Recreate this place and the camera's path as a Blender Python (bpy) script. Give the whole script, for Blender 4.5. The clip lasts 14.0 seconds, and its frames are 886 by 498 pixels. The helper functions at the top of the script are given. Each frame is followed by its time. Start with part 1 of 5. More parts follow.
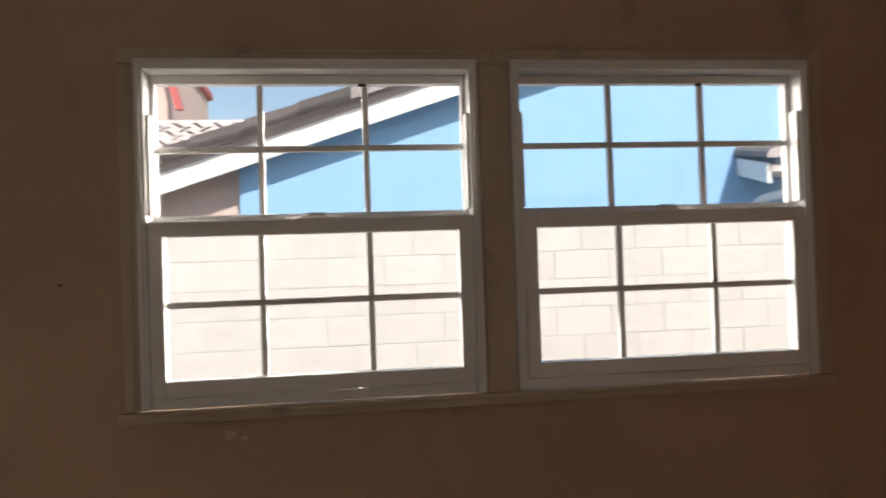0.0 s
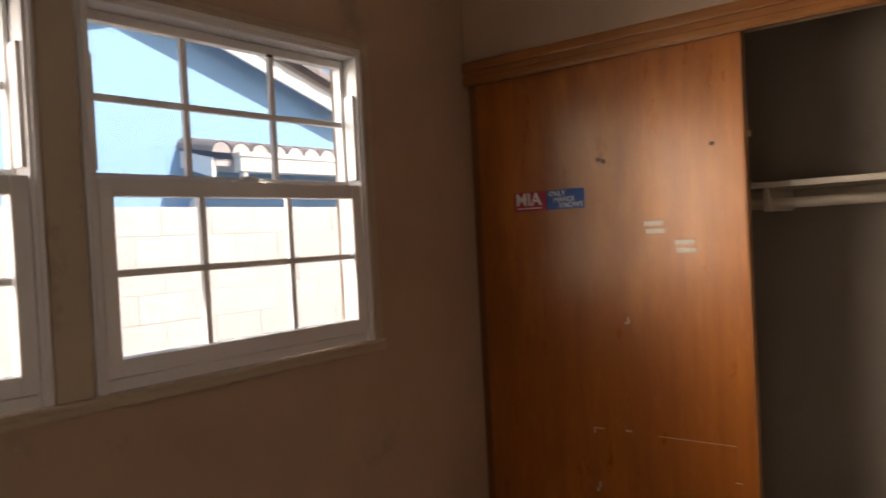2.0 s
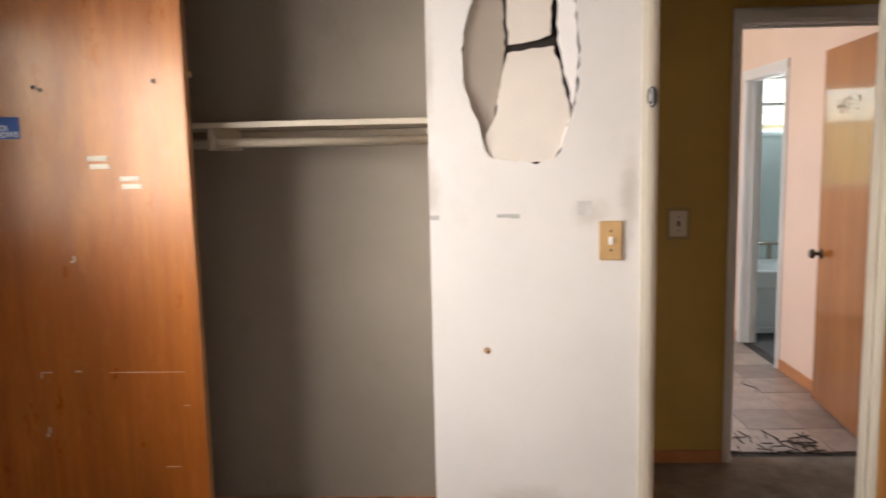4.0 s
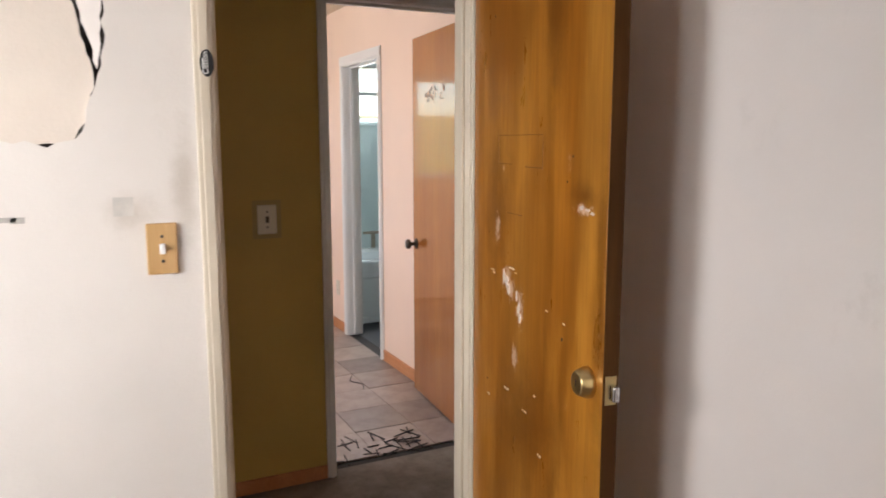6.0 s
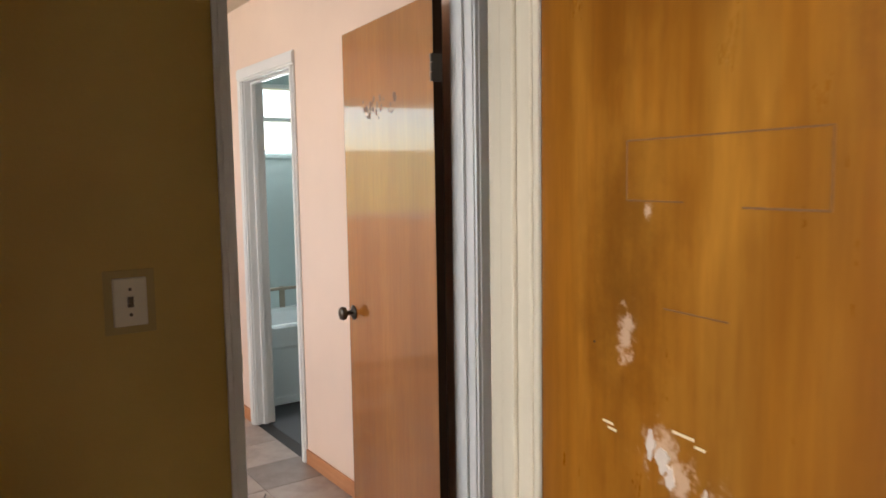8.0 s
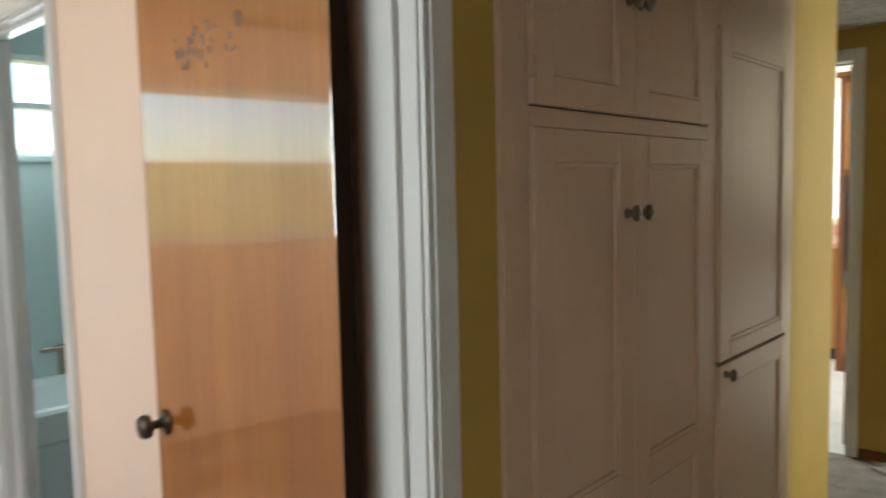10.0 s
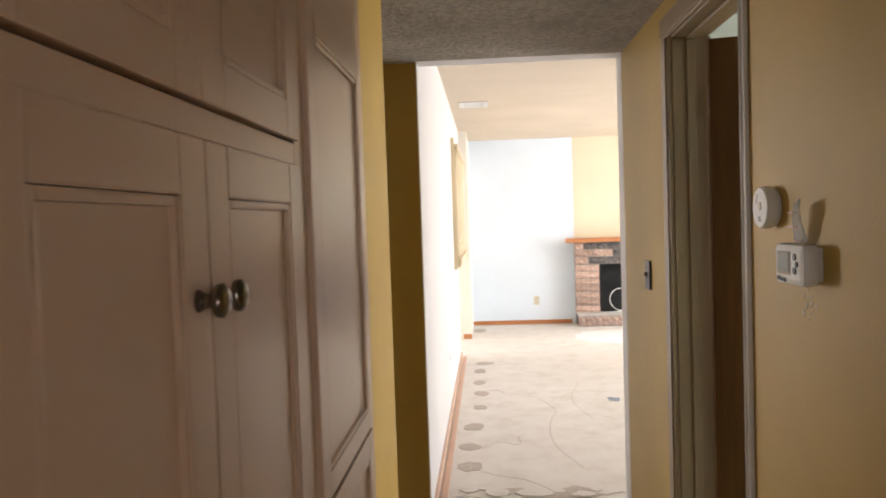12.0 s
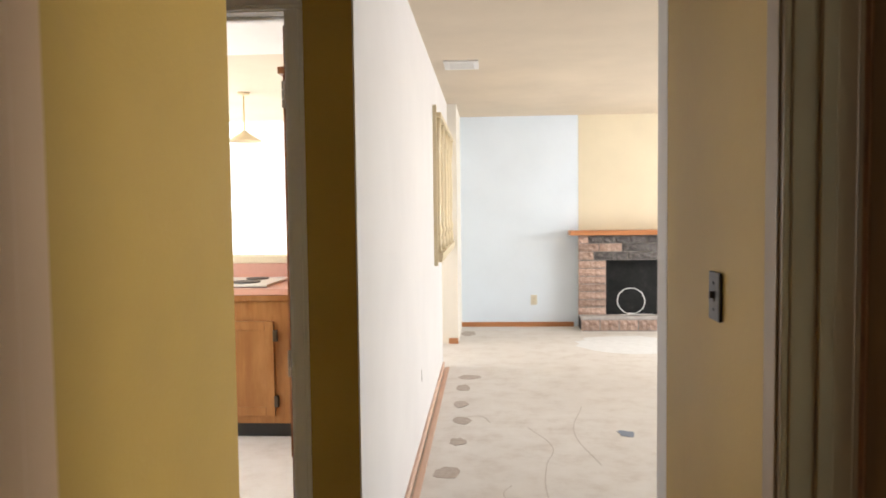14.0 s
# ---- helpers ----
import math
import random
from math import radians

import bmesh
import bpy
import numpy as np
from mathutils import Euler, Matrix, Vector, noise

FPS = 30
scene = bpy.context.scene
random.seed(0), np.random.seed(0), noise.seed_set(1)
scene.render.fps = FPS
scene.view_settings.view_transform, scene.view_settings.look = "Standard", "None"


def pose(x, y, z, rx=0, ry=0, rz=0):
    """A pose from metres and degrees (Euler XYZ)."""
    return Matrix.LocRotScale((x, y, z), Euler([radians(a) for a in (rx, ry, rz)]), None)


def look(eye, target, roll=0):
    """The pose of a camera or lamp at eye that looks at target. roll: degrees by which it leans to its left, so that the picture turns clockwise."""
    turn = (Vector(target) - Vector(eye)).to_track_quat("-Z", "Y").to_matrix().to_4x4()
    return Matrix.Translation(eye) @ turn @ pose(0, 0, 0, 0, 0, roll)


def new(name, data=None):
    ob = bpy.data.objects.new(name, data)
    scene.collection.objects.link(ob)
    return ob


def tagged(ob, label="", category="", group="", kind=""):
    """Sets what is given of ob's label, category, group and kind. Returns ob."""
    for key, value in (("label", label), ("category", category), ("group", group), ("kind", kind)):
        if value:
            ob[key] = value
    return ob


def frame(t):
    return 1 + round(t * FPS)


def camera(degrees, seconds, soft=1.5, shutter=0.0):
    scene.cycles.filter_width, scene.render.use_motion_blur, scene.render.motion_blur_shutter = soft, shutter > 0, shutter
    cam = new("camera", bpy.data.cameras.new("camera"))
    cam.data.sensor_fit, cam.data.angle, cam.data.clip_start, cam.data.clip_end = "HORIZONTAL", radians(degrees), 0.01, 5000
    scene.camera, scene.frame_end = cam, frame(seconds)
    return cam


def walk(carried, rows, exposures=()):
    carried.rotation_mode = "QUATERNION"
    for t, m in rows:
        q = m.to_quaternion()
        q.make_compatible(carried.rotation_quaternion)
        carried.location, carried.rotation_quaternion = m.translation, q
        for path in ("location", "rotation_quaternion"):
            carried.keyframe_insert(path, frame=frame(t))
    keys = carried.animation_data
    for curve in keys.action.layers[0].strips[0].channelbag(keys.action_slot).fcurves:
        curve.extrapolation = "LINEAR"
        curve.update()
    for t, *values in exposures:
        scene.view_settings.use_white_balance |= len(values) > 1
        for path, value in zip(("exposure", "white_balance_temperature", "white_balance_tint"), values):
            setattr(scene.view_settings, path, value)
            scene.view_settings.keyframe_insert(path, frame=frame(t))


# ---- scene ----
cam = camera(61.9, 14.0, soft=1.7, shutter=0.35)
# seconds, eye, point looked at, lean
PATH = [
    (0, (0.132, 0.03, 1.544), (0.395, 2.013, 1.581), -1.9),
    (0.5, (0.047, 0.091, 1.515), (0.709, 1.978, 1.564), -2.3),
    (1, (-0.045, 0.257, 1.518), (0.994, 1.966, 1.552), -2.6),
    (1.5, (-0.142, 0.358, 1.508), (1.206, 1.836, 1.516), -3.0),
    (2, (-0.223, 0.418, 1.501), (1.347, 1.655, 1.466), -2.9),
    (2.5, (-0.228, 0.395, 1.489), (1.51, 1.381, 1.391), -2.5),
    (3, (-0.207, 0.32, 1.48), (1.646, 1.052, 1.307), -2.0),
    (3.5, (-0.238, 0.266, 1.465), (1.705, 0.693, 1.263), -1.5),
    (4, (-0.226, 0.165, 1.492), (1.757, 0.249, 1.242), -1.25),
    (4.2, (-0.215, 0.160, 1.500), (1.766, 0.111, 1.227), -1.1),
    (6.3, (0.387, -0.119, 1.472), (2.122, -1.075, 1.196), -0.0),
    (6.5, (0.497, -0.128, 1.483), (2.21, -1.124, 1.217), -0.0),
    (7, (0.767, -0.202, 1.467), (2.441, -1.27, 1.226), -0.3),
    (7.5, (1.068, -0.295, 1.478), (2.719, -1.404, 1.268), -0.7),
    (7.7, (1.176, -0.332, 1.466), (2.822, -1.451, 1.265), -0.8),
    (9.8, (2.334, -0.973, 1.41), (3.794, -2.329, 1.24), -1.1),
    (10, (2.446, -1.015, 1.416), (3.785, -2.492, 1.257), -1.3),
    (10.5, (2.596, -1.179, 1.399), (3.615, -2.893, 1.252), -1.9),
    (11, (2.722, -1.383, 1.412), (3.372, -3.271, 1.295), -2.1),
    (11.5, (2.824, -1.562, 1.41), (3.158, -3.531, 1.321), -2.2),
    (12, (2.917, -1.712, 1.431), (3.034, -3.707, 1.355), -1.9),
    (12.5, (2.919, -1.961, 1.411), (2.937, -3.959, 1.334), -1.4),
    (13, (2.868, -2.251, 1.408), (2.881, -4.25, 1.326), -1.0),
    (13.5, (2.842, -2.596, 1.404), (2.886, -4.593, 1.305), -0.9),
    (14, (2.817, -2.91, 1.401), (2.935, -4.903, 1.295), -0.7),
]
EXPOSURES = (
    (0.0, 0.22, 7200, 12), (1.0, 0.35, 7300, 14), (2.0, 0.48, 7600, 18), (2.5, 0.78, 8300, 25), (3.0, 1.25, 8700, 22), (3.5, 1.40, 7800, 16), (4.0, 1.55, 6600, 12), (6.5, 1.65, 6400, 12), (7.5, 1.65, 6500, 10),
    (9.8, 1.5, 6200, -2), (10.5, 1.5, 6300, -2), (11.0, 1.5, 6700, 6), (12.0, 1.45, 6900, 14), (12.5, 1.3, 6900, 14), (14.0, 1.1, 6900, 12),
)
walk(cam, [(t, look(eye, target, lean)) for t, eye, target, lean in PATH], EXPOSURES)

LIVING_W, PINK_W, SIDE_W = 118, 20, 26
FENCE_TOP = 1.80
NB = (4.12, 4.41, 0.327, (4.74, 9.5, 7.6, 2.35))
NB_CORNER = -0.975

# ---- world, sun, large lights ----
SUN_TURN, SUN_HIGH = radians(158), radians(42)
world = bpy.data.worlds.new("sky")
scene.world = world
world.use_nodes = True
wn = world.node_tree.nodes
sky = wn.new("ShaderNodeTexSky")
sky.sky_type, sky.sun_disc = 'NISHITA', False
sky.sun_elevation, sky.sun_rotation = SUN_HIGH, SUN_TURN
wn["Background"].inputs[1].default_value = 0.15
world.node_tree.links.new(sky.outputs[0], wn["Background"].inputs[0])
sun = new("sun", bpy.data.lights.new("sun", 'SUN'))
sun.data.energy, sun.data.angle, sun.data.color = 5.0, radians(1.0), (1.0, 0.97, 0.93)
sun_from = Vector((math.sin(SUN_TURN) * math.cos(SUN_HIGH), math.cos(SUN_TURN) * math.cos(SUN_HIGH), math.sin(SUN_HIGH)))
sun.matrix_world = look(sun_from * 30, (0, 0, 0))


def area_light(name, eye, target, wide, high, power, colour=(0.9, 0.95, 1.0)):
    """An area lamp: sky light at a window, or added fill light."""
    lamp = new(name, bpy.data.lights.new(name, 'AREA'))
    lamp.data.shape, lamp.data.size, lamp.data.size_y = 'RECTANGLE', wide, high
    lamp.data.energy, lamp.data.color = power, colour
    lamp.matrix_world = look(eye, target)
    return lamp


area_light("window_light_living", (-2.35, -9.3, 1.2), (3, -9.3, 1.0), 4.2, 1.9, LIVING_W, (0.85, 0.93, 1.0))
# Added lamp for the dining room; its east window is only assumed.
area_light("window_light_dining", (7.9, -9.6, 1.4), (3, -9.6, 1.3), 3.0, 1.5, 118)
# Fill lamp hung in mid-room for the kitchen; no window stands here.
area_light("window_light_kitchen", (6.3, -6.2, 1.5), (3, -6.2, 1.3), 1.3, 1.0, 30)
for at_x, east, wide, beam, watts in ((0.04, 48, 0.80, 72, 4.2), (1.10, 22, 0.86, 78, 6.2), (0.04, -50, 0.80, 60, 12.0)):
    a = radians(east)
    lamp = area_light("window_light_bedroom", (at_x, 2.17, 1.63), (at_x + math.sin(a), 2.17 - math.cos(a), 1.43), wide, 0.90, watts, (1.0, 0.97, 0.94))
    lamp.data.spread = radians(beam)
# Fill light to brighten the pink room, at an added, unseen north opening.
area_light("window_light_pink_room", (4.6, 1.57, 1.6), (4.4, -1.9, 1.0), 1.7, 0.95, PINK_W)
# Lamp added for light through the side room's doorway; no window built.
area_light("window_light_side_room", (-0.5, -3.62, 1.45), (3.2, -3.75, 1.3), 0.8, 0.7, SIDE_W, (1.0, 0.96, 0.9))
area_light("window_light_bath", (6.38, -2.45, 1.88), (4.5, -2.6, 0.6), 0.85, 0.44, 6.5)

# ---- materials ----


def nodes_of(name):
    m = bpy.data.materials.new(name)
    m.use_nodes = True
    return m, m.node_tree.nodes, m.node_tree.links, m.node_tree.nodes["Principled BSDF"]


def noise_at(ns, ls, scale, detail=4, stretch=(1, 1, 1), rough=0.55):
    co, mp, nz = ns.new("ShaderNodeTexCoord"), ns.new("ShaderNodeMapping"), ns.new("ShaderNodeTexNoise")
    mp.inputs["Scale"].default_value = stretch
    ls.new(co.outputs["Object"], mp.inputs[0])
    ls.new(mp.outputs[0], nz.inputs["Vector"])
    nz.inputs["Scale"].default_value, nz.inputs["Detail"].default_value, nz.inputs["Roughness"].default_value = scale, detail, rough
    return nz.outputs[0]


def ramp(ns, ls, source, stops):
    r = ns.new("ShaderNodeValToRGB")
    while len(r.color_ramp.elements) < len(stops):
        r.color_ramp.elements.new(0.5)
    for e, (p, c) in zip(r.color_ramp.elements, stops):
        e.position, e.color = p, (*c, 1)
    ls.new(source, r.inputs[0])
    return r.outputs[0]


def blend(ns, ls, fac, a, b, mode='MIX'):
    m = ns.new("ShaderNodeMix")
    m.data_type, m.blend_type = 'RGBA', mode
    for i, v in ((0, fac), (6, a), (7, b)):
        if isinstance(v, (int, float)):
            m.inputs[i].default_value = v
        elif isinstance(v, tuple):
            m.inputs[i].default_value = (*v, 1)
        else:
            ls.new(v, m.inputs[i])
    return m.outputs[2]


def bumped(ns, ls, bsdf, source, strength, distance):
    b = ns.new("ShaderNodeBump")
    b.inputs["Strength"].default_value, b.inputs["Distance"].default_value = strength, distance
    ls.new(source, b.inputs["Height"])
    ls.new(b.outputs[0], bsdf.inputs["Normal"])


def shade(c, k):
    return tuple(min(1, v * k) for v in c)


def ragged(ns, ls, spots, grain, rag, cut):
    """A mask of worn or dirty spots: rows of centre, radii (0: reaches all along that axis); ragged by a noise."""
    co, got = ns.new("ShaderNodeTexCoord").outputs["Object"], None
    for centre, radii in spots:
        off, fit, far = (ns.new("ShaderNodeVectorMath") for _ in range(3))
        off.operation, fit.operation, far.operation = 'SUBTRACT', 'MULTIPLY', 'LENGTH'
        off.inputs[1].default_value, fit.inputs[1].default_value = centre, tuple(1 / r if r else 0 for r in radii)
        ls.new(co, off.inputs[0]), ls.new(off.outputs[0], fit.inputs[0]), ls.new(fit.outputs[0], far.inputs[0])
        near = ns.new("ShaderNodeMath")
        near.operation, near.use_clamp, near.inputs[0].default_value = 'SUBTRACT', True, 1.0
        ls.new(far.outputs["Value"], near.inputs[1])
        if got is None:
            got = near.outputs[0]
        else:
            most = ns.new("ShaderNodeMath")
            most.operation = 'MAXIMUM'
            ls.new(got, most.inputs[0]), ls.new(near.outputs[0], most.inputs[1])
            got = most.outputs[0]
    rough = noise_at(ns, ls, grain, 8, rough=0.7)
    mix = ns.new("ShaderNodeMath")
    mix.operation, mix.inputs[1].default_value = 'MULTIPLY_ADD', rag
    ls.new(rough, mix.inputs[0]), ls.new(got, mix.inputs[2])
    fade = ns.new("ShaderNodeMapRange")
    fade.interpolation_type = 'SMOOTHSTEP'
    for i, v in ((1, cut[0] + rag * 0.5), (2, cut[1] + rag * 0.5), (3, 0.0), (4, cut[2])):
        fade.inputs[i].default_value = v
    ls.new(mix.outputs[0], fade.inputs[0])
    return fade.outputs[0]


def paint(name, colour, rough=0.6, stain=0.86, grain=140, relief=0.12, dirt=None, dirt_cut=0.62, spots=(), spot_colour=(0.3, 0.27, 0.23)):
    """Painted plaster or wood: roller grain, faint clouding, marks."""
    m, ns, ls, b = nodes_of(name)
    cloud = noise_at(ns, ls, 1.7, 6)
    c = blend(ns, ls, ramp(ns, ls, cloud, [(0.35, (0, 0, 0)), (0.7, (1, 1, 1))]), shade(colour, stain), colour)
    fine = noise_at(ns, ls, grain, 3)
    c = blend(ns, ls, ramp(ns, ls, fine, [(0.3, (0, 0, 0)), (0.7, (1, 1, 1))]), shade(colour, 0.95), c, 'MIX') if grain < 60 else c
    if dirt:
        smear = noise_at(ns, ls, 3.1, 9, (1, 1, 0.7), 0.68)
        c = blend(ns, ls, ramp(ns, ls, smear, [(dirt_cut, (0, 0, 0)), (dirt_cut + 0.16, (0.75, 0.75, 0.75))]), c, dirt)
    if spots:
        c = blend(ns, ls, ragged(ns, ls, spots, 12, 1.1, (0.20, 1.05, 0.55)), c, spot_colour)
    ls.new(c, b.inputs["Base Color"])
    b.inputs["Roughness"].default_value = rough
    bumped(ns, ls, b, fine, relief, 0.004)
    return m


def wood(name, dark, mid, light, rough=0.3, along='z', scale=1.0, coat=0.0, wear=None, coat_ior=1.5, coat_rough=0.12, figure=0.0, spots=(), grimy=()):
    """Varnished veneer, its grain along one axis."""
    m, ns, ls, b = nodes_of(name)
    s = {'z': (1, 1, 0.07), 'y': (1, 0.07, 1), 'x': (0.07, 1, 1)}[along]
    broad = noise_at(ns, ls, 5 * scale, 5, s, 0.6)
    fibre = noise_at(ns, ls, 70 * scale, 4, s, 0.7)
    c = ramp(ns, ls, broad, [(0.25, dark), (0.5, mid), (0.74, light)])
    c = blend(ns, ls, ramp(ns, ls, fibre, [(0.35, (0, 0, 0)), (0.65, (1, 1, 1))]), blend(ns, ls, 0.35, c, dark), c)
    if figure:
        # arched growth rings: level lines of a long, soft noise
        rings = noise_at(ns, ls, 1.5 * scale, 2, tuple(0.22 if v < 1 else 1 for v in s), 0.4)
        many, wave = ns.new("ShaderNodeMath"), ns.new("ShaderNodeMath")
        many.operation, wave.operation = 'MULTIPLY', 'SINE'
        many.inputs[1].default_value = 75
        ls.new(rings, many.inputs[0]), ls.new(many.outputs[0], wave.inputs[0])
        c = blend(ns, ls, ramp(ns, ls, wave.outputs[0], [(0.0, (0, 0, 0)), (1.0, (figure, figure, figure))]), c, dark)
        fleck = noise_at(ns, ls, 3.4 * scale, 6, tuple(0.3 if v < 1 else 1 for v in s), 0.65)
        c = blend(ns, ls, ramp(ns, ls, fleck, [(0.52, (0, 0, 0)), (0.68, (0.8, 0.8, 0.8))]), c, light)
    blot = noise_at(ns, ls, 2.3 * scale, 4, (1, 1, 0.6))
    c = blend(ns, ls, ramp(ns, ls, blot, [(0.42, (0, 0, 0)), (0.75, (0.55, 0.55, 0.55))]), c, dark)
    if wear:
        w = noise_at(ns, ls, 9, 8, (1, 1, 0.45), 0.75)
        c = blend(ns, ls, ramp(ns, ls, w, [(0.69, (0, 0, 0)), (0.76, (0.4, 0.4, 0.4))]), c, wear)
    if grimy:
        c = blend(ns, ls, ragged(ns, ls, grimy, 10, 1.3, (0.15, 1.05, 0.7)), c, shade(dark, 0.7))
    if spots:
        c = blend(ns, ls, ragged(ns, ls, spots, 60, 2.4, (0.38, 0.85, 0.72)), c, wear)
    ls.new(c, b.inputs["Base Color"])
    scuff = noise_at(ns, ls, 14, 6, (1, 1, 0.3), 0.7)
    r = ns.new("ShaderNodeMapRange")
    r.inputs[3].default_value, r.inputs[4].default_value = rough * 0.75, rough * 1.5
    ls.new(scuff, r.inputs[0])
    ls.new(r.outputs[0], b.inputs["Roughness"])
    rc = ns.new("ShaderNodeMapRange")
    rc.inputs[1].default_value, rc.inputs[2].default_value, rc.inputs[3].default_value, rc.inputs[4].default_value = 0.3, 0.7, coat_rough * 0.7, coat_rough * 1.7
    ls.new(noise_at(ns, ls, 30, 7, (1, 1, 0.35), 0.75), rc.inputs[0])
    ls.new(rc.outputs[0], b.inputs["Coat Roughness"])
    b.inputs["Specular Tint"].default_value = (1.0, 0.80, 0.58, 1)
    if coat:
        b.inputs["IOR"].default_value = 1.7
    b.inputs["Coat Weight"].default_value = coat
    b.inputs["Coat Tint"].default_value = (1.0, 0.84, 0.62, 1)
    b.inputs["Coat IOR"].default_value = coat_ior
    if rough >= 0.6:
        b.inputs["Specular IOR Level"].default_value = 0.2
    bumped(ns, ls, b, fibre, 0.08, 0.002)
    return m


def plain(name, colour, rough=0.5, metal=0.0, speck=0.9):
    m, ns, ls, b = nodes_of(name)
    c = blend(ns, ls, noise_at(ns, ls, 40, 5), shade(colour, speck), colour)
    ls.new(c, b.inputs["Base Color"])
    b.inputs["Roughness"].default_value, b.inputs["Metallic"].default_value = rough, metal
    return m


def mottled(name, stops, scale, rough=0.8, relief=0.4, depth=0.01, detail=8, vary=0.0):
    """Stone, concrete, popcorn, fired clay; vary: how far single pieces differ."""
    m, ns, ls, b = nodes_of(name)
    n = noise_at(ns, ls, scale, detail, rough=0.65)
    c = ramp(ns, ls, n, stops)
    big = noise_at(ns, ls, scale * 0.09, 4)
    c = blend(ns, ls, ramp(ns, ls, big, [(0.38, (0, 0, 0)), (0.68, (0.5, 0.5, 0.5))]), c, stops[0][1])
    if vary:
        info, hsv = ns.new("ShaderNodeObjectInfo"), ns.new("ShaderNodeHueSaturation")
        mr = ns.new("ShaderNodeMapRange")
        mr.inputs[3].default_value, mr.inputs[4].default_value = 1 - vary, 1 + vary
        ls.new(info.outputs["Random"], mr.inputs[0])
        ls.new(mr.outputs[0], hsv.inputs["Value"])
        ls.new(c, hsv.inputs["Color"])
        c = hsv.outputs[0]
    ls.new(c, b.inputs["Base Color"])
    b.inputs["Roughness"].default_value = rough
    bumped(ns, ls, b, n, relief, depth)
    return m


def glassy(name, tint=(1, 1, 1)):
    m = bpy.data.materials.new(name)
    m.use_nodes = True
    ns, ls = m.node_tree.nodes, m.node_tree.links
    ns.remove(ns["Principled BSDF"])
    clear, gloss, mix = ns.new("ShaderNodeBsdfTransparent"), ns.new("ShaderNodeBsdfGlossy"), ns.new("ShaderNodeMixShader")
    clear.inputs[0].default_value, gloss.inputs["Roughness"].default_value, mix.inputs[0].default_value = (*tint, 1), 0.01, 0.05
    ls.new(clear.outputs[0], mix.inputs[1]), ls.new(gloss.outputs[0], mix.inputs[2])
    ls.new(mix.outputs[0], ns["Material Output"].inputs[0])
    return m


CREAM = paint("cream wall paint", (0.55, 0.39, 0.265), 0.62, 0.8, 120, 0.16, (0.30, 0.25, 0.20), 0.58)
WHITE_WALL = paint("off-white wall paint", (0.78, 0.73, 0.69), 0.6, 0.9, 120, 0.14, (0.55, 0.51, 0.46), 0.60)
PIER_PAINT = paint("scuffed off-white wall paint", (0.71, 0.665, 0.62), 0.6, 0.9, 120, 0.14, (0.58, 0.54, 0.49), 0.60,
                   [((0, 0.31, 1.38), (0, 0.07, 0.20)), ((0, -0.21, 1.30), (0, 0.12, 0.09)), ((0, -0.34, 1.36), (0, 0.06, 0.26)), 
                    ((0, 0.30, 1.75), (0, 0.03, 0.3)), ((0, -0.02, 0.30), (0, 0.30, 0.12))], (0.40, 0.35, 0.29))
OCHRE = paint("ochre wall paint", (0.53, 0.35, 0.083), 0.55, 0.84, 110, 0.16, (0.43, 0.28, 0.10), 0.62)
PINK = paint("salmon pink wall paint", (0.83, 0.625, 0.50), 0.6, 0.93, 120, 0.12)
LIVING = paint("white living room paint", (0.76, 0.73, 0.72), 0.6, 0.94, 120, 0.1)
BLUEWHITE = paint("cool white repainted wall", (0.78, 0.86, 0.95), 0.6, 0.95, 120, 0.1)
STUB_PAINT = paint("warm white wall paint", (0.79, 0.74, 0.66), 0.62, 0.93, 120, 0.1)
CREAMY = paint("old cream chimney paint", (0.78, 0.68, 0.50), 0.65, 0.92, 120, 0.1)
TRIM_CREAM = paint("yellowed trim enamel", (0.62, 0.55, 0.44), 0.35, 0.8, 60, 0.06, (0.34, 0.26, 0.18), 0.6)
TRIM_DINGY = paint("dingy window trim enamel", (0.57, 0.47, 0.34), 0.4, 0.8, 60, 0.06, (0.22, 0.16, 0.11), 0.58)
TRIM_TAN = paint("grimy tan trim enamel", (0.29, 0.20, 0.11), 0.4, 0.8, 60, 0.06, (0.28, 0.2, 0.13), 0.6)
TRIM_WHITE = paint("white trim enamel", (0.76, 0.74, 0.72), 0.35, 0.92, 60, 0.05, (0.5, 0.46, 0.42), 0.68)
VINYL = paint("white vinyl", (0.82, 0.81, 0.79), 0.38, 0.95, 90, 0.03)
CUPBOARD = paint("beige cabinet enamel", (0.66, 0.465, 0.325), 0.3, 0.88, 60, 0.05, (0.52, 0.36, 0.28), 0.62)
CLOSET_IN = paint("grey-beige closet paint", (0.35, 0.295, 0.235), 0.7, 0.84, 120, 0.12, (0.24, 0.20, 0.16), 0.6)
DOOR_AMBER = wood("amber birch veneer", (0.14, 0.046, 0.006), (0.37, 0.150, 0.016), (0.57, 0.295, 0.050), 0.27, 'z', 0.85, 0.5, (0.66, 0.50, 0.40), 1.5, 0.16, 0.4,
                  [((0.268, 0, 1.112), (0.062, 0, 0.055)), ((0.300, 0, 1.086), (0.045, 0, 0.058)), ((0.362, 0, 1.048), (0.042, 0, 0.088)), ((0.70, 0, 1.330), (0.07, 0, 0.022)), ((0.33, 0, 0.91), (0.035, 0, 0.06)),
                   ((0.24, 0, 1.40), (0.015, 0, 0.02)), ((0.20, 0, 1.24), (0.03, 0, 0.07))],
